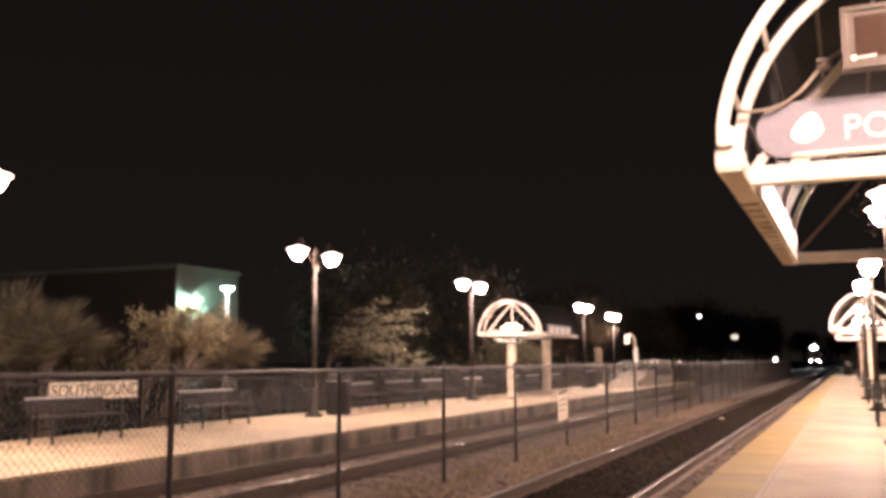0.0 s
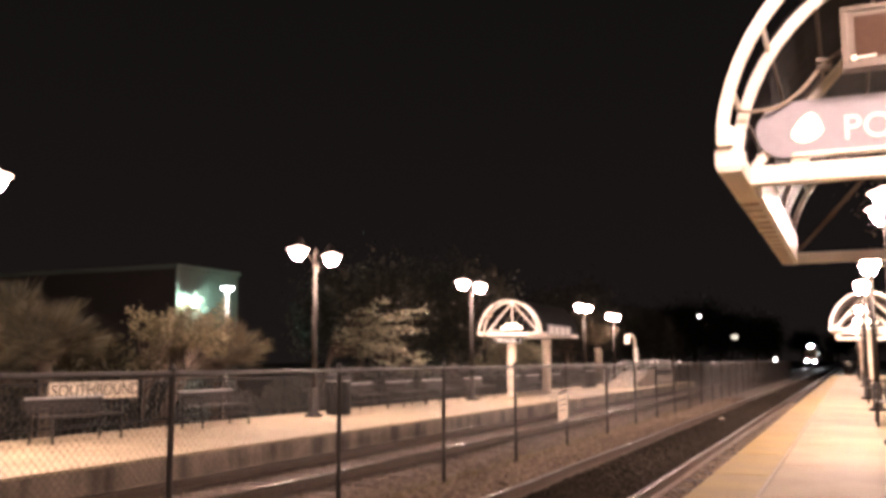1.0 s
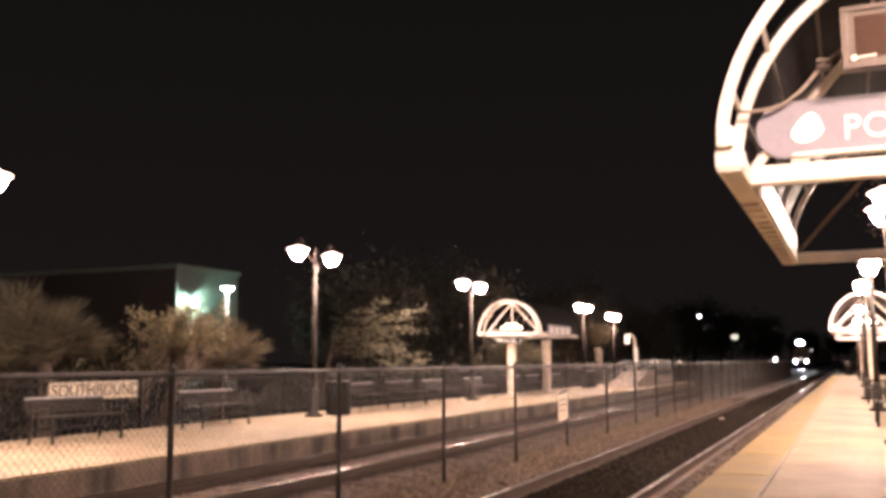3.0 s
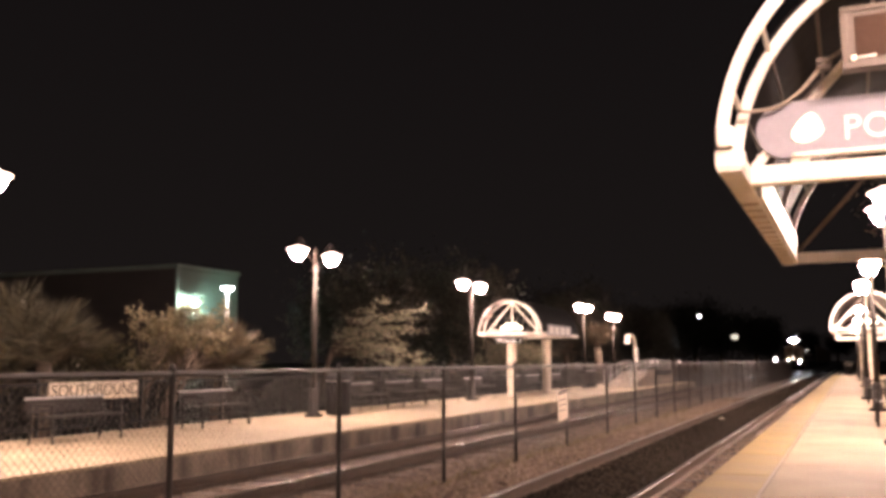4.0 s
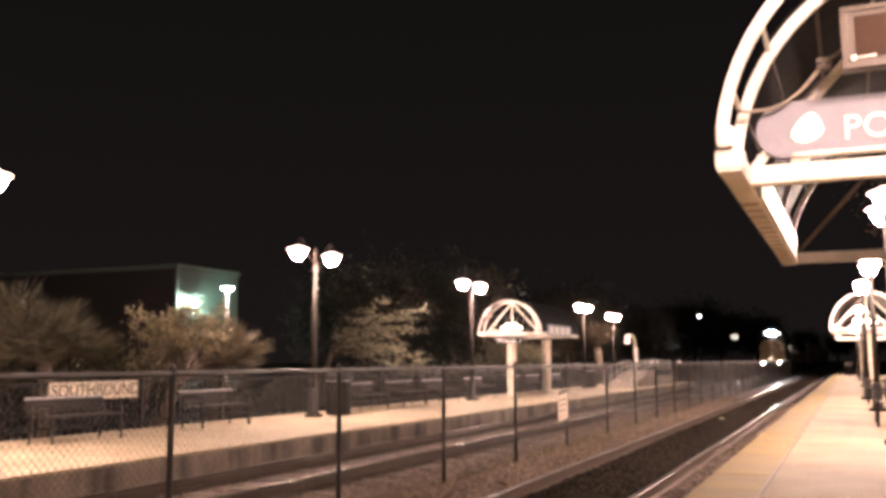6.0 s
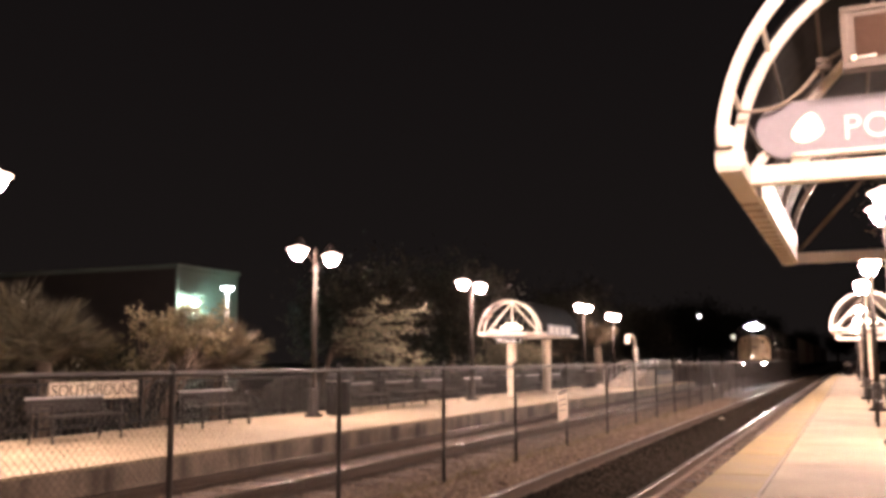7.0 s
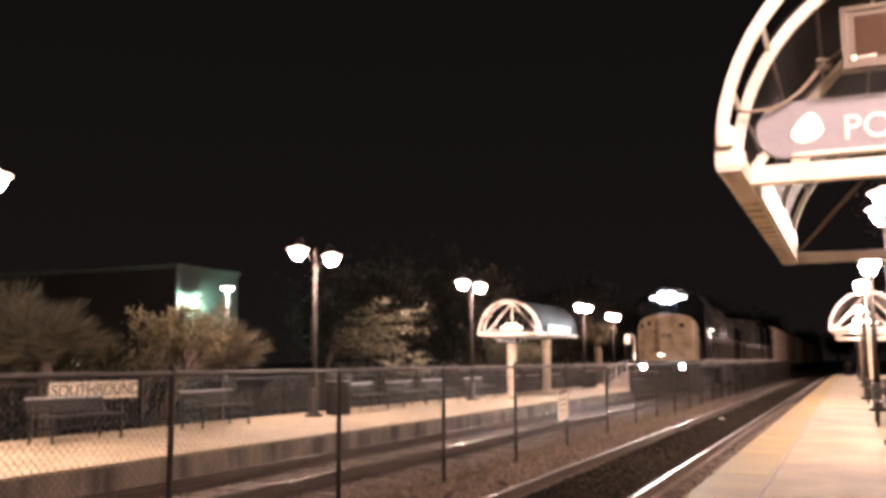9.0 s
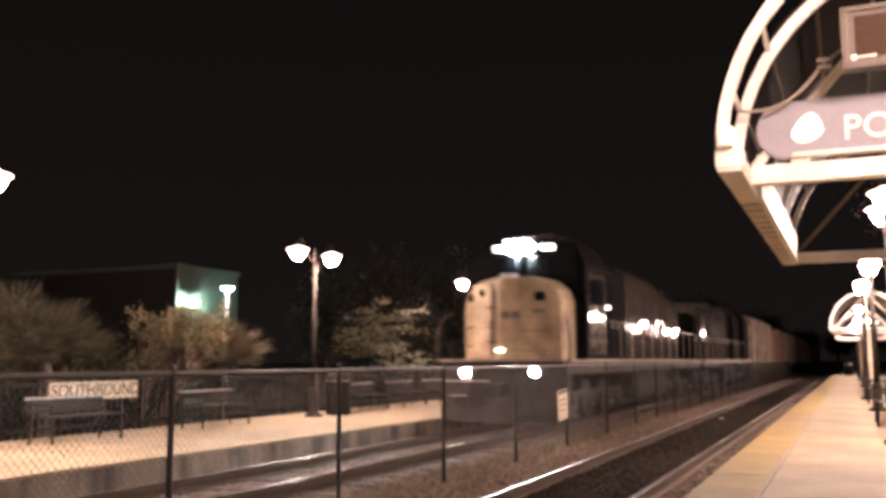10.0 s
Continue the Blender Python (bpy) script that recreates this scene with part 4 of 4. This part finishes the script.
train += [(car, at, 0), (car2, at + 17.0, 0)]
for k in range(2, 9):
    train.append((copy_thing(car if k % 3 else car2, pose(0, 0, 0)), at + 17.0 * k, 0))


# ---- plants ----
def leaves(name, centres, sizes, dirs, material, parent, width=0.35, fold=0.15, label=""):
    """Pointed leaves, four corners each, from arrays."""
    n = len(centres)
    d = dirs / np.linalg.norm(dirs, axis=1, keepdims=True)
    r = rng.normal(size=(n, 3))
    s = np.cross(d, r)
    s /= np.linalg.norm(s, axis=1, keepdims=True)
    up = np.cross(s, d)
    L = sizes[:, None]
    v = np.stack([centres, centres + d * L * 0.5 + s * L * width * 0.5 + up * L * fold, centres + d * L, centres + d * L * 0.5 - s * L * width * 0.5 + up * L * fold], 1)
    f = 4 * np.arange(n)[:, None] + np.array([[0, 1, 2, 3]])
    return arrays(name, v.reshape(-1, 3), f, material, parent, label)


def fan_palm(m, h, spread, fronds, label, trunk_r=0.13, lowest=-0.5, leaf=None):
    t = thing("fan_palm", label, "palm", m, "palms")
    pts = [(0.04 * math.sin(k * 1.3), 0.04 * math.cos(k * 1.7), h * k / 8) for k in range(9)]
    part("trunk", tb(pts, [trunk_r * (1.2 - 0.3 * k / 8 + 0.05 * (k % 2)) for k in range(9)], 9), BARK, t)
    c, sz, dr = [], [], []
    stems = bmesh.new()
    for i in range(fronds):
        az = rng.uniform(0, 6.28)
        el = rng.uniform(lowest, 1.35)
        d0 = np.array([math.cos(az) * math.cos(el), math.sin(az) * math.cos(el), math.sin(el)])
        ln = spread * rng.uniform(0.35, 0.62)
        base = np.array([0, 0, h]) + rng.normal(size=3) * 0.05
        tip = base + d0 * ln - np.array([0, 0, 0.08 * ln])
        tube(stems, [tuple(base), tuple((base + tip) / 2 + np.array([0, 0, 0.04])), tuple(tip)], 0.008, 4, False)
        side = np.cross(d0, [0, 0, 1.0])
        side /= np.linalg.norm(side) + 1e-6
        up = np.cross(side, d0)
        for a in np.linspace(-2.1, 2.1, 40):
            q = d0 * math.cos(a) + side * math.sin(a) + up * rng.uniform(-0.18, 0.18) - np.array([0, 0, rng.uniform(0.1, 0.45)])
            blade = spread * rng.uniform(0.30, 0.48) * (1 - 0.12 * abs(a))
            if tip[0] + q[0] * blade > 0.3 and min(tip[2], tip[2] + q[2] * blade) < h + 0.05:
                continue  # cut back along the platform
            c.append(tip), sz.append(blade), dr.append(q)
    tagged(part("frond_wood", stems, BARK, t), kind="stuff")
    leaves("crown", np.array(c), np.array(sz), np.array(dr), leaf or LEAF_PALM, t, 0.036, 0.012, "dusty fan-shaped fronds")
    return t


def shrub(name, label, m, stems, h, spread, per, size, leaf, bark, wide=0.4, leanx=0.0, category="shrub", low=0.45, flat=1.0, edge=-13.1):
    """Several bent stems that fork twice and carry leaves on their outer parts."""
    t = thing(name, label, category, m, "planting behind the far platform")
    wood = bmesh.new()
    c, sz, dr = [], [], []
    for i in range(stems):
        az = i * 2.4 + rng.uniform(-0.4, 0.4)
        p = np.array([0.12 * math.cos(az), 0.12 * math.sin(az), 0.0])
        q = np.array([spread * 0.5 * math.cos(az) + leanx * 0.5, spread * 0.5 * math.sin(az), h * rng.uniform(low, low + 0.15)])
        tube(wood, [tuple(p), tuple((p + q) / 2 + rng.normal(size=3) * 0.06), tuple(q)], [0.045, 0.035, 0.025], 5, False)
        for j in range(4):
            e = q + np.array([rng.normal() * spread * 0.28 + leanx * 0.3, rng.normal() * spread * 0.28, h * rng.uniform(0.15, 0.5)])
            tube(wood, [tuple(q), tuple((q + e) / 2 + rng.normal(size=3) * 0.05), tuple(e)], [0.025, 0.017, 0.010], 4, False)
            for k in range(3):
                e2 = e + np.array([rng.normal() * spread * 0.17, rng.normal() * spread * 0.17, rng.uniform(-0.05, 0.16) * h])
                tube(wood, [tuple(e), tuple(e2)], [0.010, 0.005], 3, False)
                w = rng.uniform(0.05, 1.0, per)[:, None]
                pts = e * (1 - w) + e2 * w + rng.normal(size=(per, 3)) * np.array([1.0, 1.0, flat]) * spread * 0.06
                c.append(pts), sz.append(rng.uniform(0.6, 1.3, per) * size)
                dr.append((e2 - e)[None] * 0.6 / (np.linalg.norm(e2 - e) + 1e-6) + rng.normal(size=(per, 3)) * 0.8 + np.array([0, 0, -0.1]))
    tagged(part("branch_wood", wood, bark, t), kind="stuff")
    c, sz, dr = np.concatenate(c), np.concatenate(sz), np.concatenate(dr)
    keep = (np.array(m)[0, :3] @ c.T) + m.translation.x < edge  # cut back along the platform
    leaves("crown", c[keep], sz[keep], dr[keep], leaf, t, wide)
    return t


GZ = -0.42
fan_palm(pose(-13.4, 12.9, GZ), 1.9, 1.5, 90, "dusty fan palm with thick rough trunk behind the bench", 0.17, 0.15)
fan_palm(pose(-14.9, 13.4, GZ), 1.95, 1.95, 120, "dusty clumping fan palm behind the platform")
fan_palm(pose(-16.2, 13.0, GZ), 2.2, 1.9, 55, "dusty clumping fan palm behind the platform")
fan_palm(pose(-13.4, 18.1, GZ), 1.75, 1.5, 110, "brown fan palm with rough trunk behind the platform", 0.15, -0.1, LEAF_DRY)
fan_palm(pose(-13.9, 9.6, GZ), 1.5, 1.6, 45, "dusty clumping fan palm behind the platform")
shrub("flowering_shrub", "bare-stemmed shrub with pale yellow blossom tufts", pose(-13.26, 15.25, GZ, 0, 0, 95), 12, 2.4, 0.95, 30, 0.11, LEAF_FLOWER, BARK, 0.4, 2.0, "shrub", 0.62, 1.0, -12.75)
shrub("flowering_shrub", "olive shrub with scattered pale leaves", pose(-14.1, 14.9, GZ), 7, 2.2, 1.8, 22, 0.13, LEAF_SHRUB, BARK)
shrub("flowering_shrub", "olive shrub with scattered pale leaves", pose(-14.6, 12.4, GZ), 6, 2.0, 1.9, 20, 0.12, LEAF_SHRUB, BARK)


def spray_tree(label, m):
    """A leaning trunk whose limbs sweep out along +x and carry flat, drooping pads of leaves with gaps between."""
    t = thing("tree", label, "tree", m, "planting behind the far platform")
    wood = bmesh.new()
    tube(wood, [(-0.3, 0, 0), (-0.1, 0.05, 1.2), (0.15, 0, 2.35)], [0.13, 0.10, 0.08], 8, False)
    c, sz, dr = [], [], []
    for k in range(15):
        el = math.radians(-12 + 54 * ((k * 0.618) % 1.0))
        ln = rng.uniform(2.3, 3.7) * (0.66 + 0.34 * math.cos(el - 0.35))
        az = rng.normal() * 0.25
        a = np.array([0.1, 0.0, 2.1 + 0.25 * rng.random()])
        d = np.array([math.cos(el) * math.cos(az), math.cos(el) * math.sin(az), math.sin(el)])
        line = [a + d * ln * f + np.array([0, 0, 0.35 * math.sin(f * 3.0) - 0.12 * f * f]) + rng.normal(size=3) * 0.05 * f for f in np.linspace(0, 1, 8)]
        tube(wood, [tuple(p) for p in line], [0.05 - 0.005 * i for i in range(8)], 5, False)
        for f in np.linspace(0.3, 1.0, 8):
            q = line[min(int(f * 7), 7)] + rng.normal(size=3) * np.array([0.10, 0.22, 0.04])
            tube(wood, [tuple(line[max(int(f * 7) - 1, 0)]), tuple(q)], [0.014, 0.006], 3, False)
            n = int(rng.uniform(26, 52))
            o = rng.normal(size=(n, 3)) * np.array([0.15, 0.15, 0.04])
            o[:, 2] -= 0.35 * (o[:, 0] ** 2 + o[:, 1] ** 2)
            c.append(q + o), sz.append(rng.uniform(0.08, 0.16, n))
            dr.append(o * np.array([1, 1, 0.3]) * 3 + np.array([0.5, 0, -0.15]) + rng.normal(size=(n, 3)) * 0.35)
    tagged(part("branch_wood", wood, BARK_DARK, t), kind="stuff")
    leaves("crown", np.concatenate(c), np.concatenate(sz), np.concatenate(dr), LEAF_TREE, t, 0.5)
    return t


spray_tree("leaning tree with layered grey-green leaf sprays behind the platform", pose(-17.0, 29.2, GZ, 0, 0, 23))
shrub("tree", "small grey-green tree behind the canopy", pose(-14.75, 42.6, GZ), 7, 2.6, 2.3, 50, 0.15, LEAF_TREE, BARK, 0.42, 0.4, "tree", 0.4)
fan_palm(pose(-14.3, 57.6, GZ), 2.75, 2.0, 80, "trimmed fan palm with upright brown crown beyond the ramp", 0.25, 0.75, LEAF_DRY)


def hedge(y0, y1, x, h, n, label):
    t = thing("hedge", label, "hedge", pose(x, (y0 + y1) / 2, GZ), "planting behind the far platform")
    L = y1 - y0
    c = np.stack([np.clip(rng.normal(size=n) * 0.35, -0.8, 0.45), rng.uniform(-L / 2, L / 2, n), rng.random(n) ** 0.7 * h], 1)
    c[:, 2] *= 0.85 + 0.15 * np.sin(c[:, 1] * 1.9)
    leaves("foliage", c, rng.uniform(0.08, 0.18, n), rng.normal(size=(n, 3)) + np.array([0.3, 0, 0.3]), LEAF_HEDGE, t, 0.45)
    b = bmesh.new()
    for k in range(int(L / 0.8)):
        y = -L / 2 + 0.4 + k * 0.8
        tube(b, [(0, y, 0), (0.05, y + 0.1, h * 0.4), (-0.05, y - 0.05, h * 0.8)], [0.03, 0.02, 0.01], 5, False)
    tagged(part("branch_wood", b, BARK, t), kind="stuff")


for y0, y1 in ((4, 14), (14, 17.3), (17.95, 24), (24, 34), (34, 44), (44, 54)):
    hedge(y0, y1, -13.8, 1.45, int(700 * (y1 - y0)), "clipped hedge behind the platform benches, leaves darkened as shade")


n = 5200
q = np.stack([-5.9 + 1.7 * rng.random(n), 7 + 28 * rng.random(n) ** 1.4, np.full(n, -0.2)], 1)
q[:, 0] = np.where(rng.random(n) < 0.5, FENCE_X + rng.normal(size=n) * 0.12, q[:, 0] + 0.25 * np.sin(q[:, 1] * 2.1))
tagged(leaves("weeds", q, rng.uniform(0.04, 0.13, n), rng.normal(size=(n, 3)) * 0.5 + np.array([0, 0, 0.8]), LEAF_WEED, None, 0.09), "dry olive weeds in the ballast along the fence", "weeds", kind="stuff")


def big_tree(m, h, r, n, label, leaf=(0.14, 0.3)):
    t = thing("tree", label, "tree", m, "dark trees in the distance")
    b = bmesh.new()
    tube(b, [(0, 0, 0), (0.1, 0.1, h * 0.3), (0, 0, h * 0.6)], [0.3, 0.22, 0.12], 7, False)
    c = []
    for k in range(26):
        d = rng.normal(size=3)
        d /= np.linalg.norm(d)
        e = np.array([0, 0, h * 0.62]) + d * np.array([r, r, h * 0.34]) * rng.uniform(0.5, 1.0)
        tube(b, [(0, 0, h * 0.45), tuple(e)], [0.1, 0.03], 4, False)
        c.append(e[None] + rng.normal(size=(n // 26, 3)) * r * 0.24)
    part("trunk", b, BARK, t)
    c = np.concatenate(c)
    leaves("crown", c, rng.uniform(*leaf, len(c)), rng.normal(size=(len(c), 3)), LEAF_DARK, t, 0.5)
    return t


bt = big_tree(pose(-20.0, 37.0, GZ), 6.2, 2.6, 10400, "dark broad tree behind the planting, hardly lit")
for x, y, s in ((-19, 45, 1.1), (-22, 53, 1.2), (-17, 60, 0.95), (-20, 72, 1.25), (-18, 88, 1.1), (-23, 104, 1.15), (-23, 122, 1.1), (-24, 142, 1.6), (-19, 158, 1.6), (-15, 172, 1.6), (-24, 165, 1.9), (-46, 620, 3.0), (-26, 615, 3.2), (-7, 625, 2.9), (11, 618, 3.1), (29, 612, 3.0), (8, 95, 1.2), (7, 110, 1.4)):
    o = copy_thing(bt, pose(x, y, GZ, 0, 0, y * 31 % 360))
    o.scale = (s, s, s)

big_tree(pose(3.1, 26.5, PLAT), 9.2, 2.1, 15600, "dark leafy tree standing over the platform lamps", (0.08, 0.16))

# ---- buildings and lights far off ----
PLAQUE, TBOX, MPOST = (-12.34, 3.27), (-3.42, 27.9), (-9.2, 56.6)
FAR_LIGHTS = [(-18.01, 128.0, 7.33, 0.07), (-10.31, 150.0, 1.67, 0.1)]
FAR_BOARD, FAR_BOARD_Z = (-14.95, 140.0), 4.96
hs = thing("building", "plain stucco building with a mint-lit side wall behind the planting", "building", pose(-30.0, 36.9, GZ))
part("wall", bx(-30.0, 0.0, 0, 0, 5.0, 6.5), STUCCO_DARK, hs, "brown stucco front darkened for its unlit side")
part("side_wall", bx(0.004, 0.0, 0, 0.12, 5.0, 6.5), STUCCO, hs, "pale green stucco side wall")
part("parapet", bx(-30.1, -0.1, 6.5, 0.22, 5.1, 6.72, bevel=0.02), STUCCO, hs)
part("door", bx(0.12, 2.2, 0, 0.17, 3.2, 2.1, bevel=0.01), STUCCO_DARK, hs)
wp = part("wall_lamp", tb([(0.1, 0.95, 4.96), (0.5, 0.95, 5.02), (0.56, 0.95, 4.93)], 0.025, 6), BLACK, hs)
part("lamp_lens", lathe(bmesh.new(), [(0.04, 4.48), (0.10, 4.51), (0.115, 4.58), (0.10, 4.65), (0.04, 4.68)], 14, (0.56, 0.95, 0.24)), TEAL_LAMP, wp, "mint white lamp globe")
part("lamp_hood", bx(0.36, 0.75, 4.97, 0.76, 1.15, 5.0, bevel=0.01), BLACK, wp)
sl = thing("street_lamp", "tall pale car-park lamp beside the building", "street lamp", pose(-24.0, 32.93, GZ), "car-park lamps")
part("pole", tb([(0, 0, 0), (0, 0, 5.05)], [0.09, 0.07], 10), WHITE, sl)
part("head", bx(-0.2, -0.2, 5.05, 0.2, 0.2, 5.14, bevel=0.03), WHITE, sl)
part("lens", bx(-0.18, -0.18, 5.01, 0.18, 0.18, 5.048), WHITE_LAMP, sl, "cool white lens")
for x, y, z, r in FAR_LIGHTS:
    d = thing("street_lamp", "distant lit lamp on a dark pole", "street lamp", pose(x, y, GZ), "distant lamps")
    part("pole", tb([(0, 0, 0), (0, 0, z - GZ - 0.2)], 0.06, 6), BLACK, d)
    part("globe", lathe(bmesh.new(), [(0.03, z - GZ - 0.22), (r, z - GZ - 0.06), (r, z - GZ + 0.06), (0.03, z - GZ + 0.12)], 10), FAR_LAMP, d)
bb = thing("lit_sign", "small distant pale lit board on posts", "sign", pose(*FAR_BOARD, GZ))
part("board", bx(-0.4, -0.05, FAR_BOARD_Z - GZ - 0.45, 0.45, 0.05, FAR_BOARD_Z - GZ + 0.15), SIGNLIGHT, bb)
for x in (-0.4, 0.4):
    part("post", bx(x - 0.06, -0.06, 0, x + 0.06, 0.06, FAR_BOARD_Z - GZ - 0.45), BLACK, bb)
rp = thing("round_plaque", "small round tan plaque inside the canopy arch", "plaque", pose(PLAQUE[0], 33.12, PLAQUE[1]))
o = part("disc", lathe(bmesh.new(), [(0.16, 0.0), (0.18, 0.01), (0.18, 0.03), (0.16, 0.04)], 20), SILL, rp)
o.rotation_euler = (math.pi / 2, 0, 0)
o = part("centre", lathe(bmesh.new(), [(0.09, 0.04), (0.10, 0.045), (0.08, 0.055)], 16), SILL, rp, "pale worn centre")
o.rotation_euler = (math.pi / 2, 0, 0)
tm = thing("track_box", "small pale equipment box between the near rails", "equipment box", pose(TBOX[0], TBOX[1], -0.165))
part("box", bx(-0.07, -0.1, 0, 0.07, 0.1, 0.05, bevel=0.012), SILL, tm)
part("lid", bx(-0.075, -0.105, 0.05, 0.075, 0.105, 0.06, bevel=0.004), CREAM, tm)
mp = thing("marker_post", "short dark marker post with a white cap", "post", pose(MPOST[0], MPOST[1], FARP))
part("shaft", lathe(bmesh.new(), [(0.03, 0), (0.03, 1.12)], 10), BLACK, mp)
part("cap", lathe(bmesh.new(), [(0.06, 1.1), (0.07, 1.14), (0.07, 1.26), (0.04, 1.3)], 12), WHITE, mp, "small white cap")

# paving pieces, last
slabs("tactile_tile", near, TACTILE, EDGE, -0.85, -6.0, 84.0, 0.596, 1.2, PLAT, 0.004)
part("edge_band", bx(-0.846, -6.0, PLAT - 0.04, -0.818, 84.0, PLAT + 0.002), CREAM_BAND, near, "pale band beside the tactile strip")
slabs("slab", near, SLAB_NEAR, -0.813, 5.95, -6.0, 84.0, 1.69, 3.0, PLAT, 0.005)
slabs("slab", far, CONCRETE, -12.985, FAR_EDGE, -3.0, 60.0, 1.3807, 3.0, FARP, 0.005)


def motions():
    speed, nose = 20.514, 21.25
    for t, back, rz in train:
        walk(t, [(s, pose(TRACKS["far"], nose + back + speed * (10.0 - s), 0, 0, 0, rz)) for s in (0.0, 2.5, 5.0, 7.5, 10.0)])
    turn = math.degrees(speed / 0.505)
    rolling = [(o, -1 if rz else 1) for t, back, rz in train for o in t.children if o.name.startswith("wheelset")]
    for w, way in rolling:
        y = w.location.y
        walk(w, [(k / 30, pose(0, y, 0.505, way * turn * k / 30, 0, 0)) for k in range(301)])


motions()
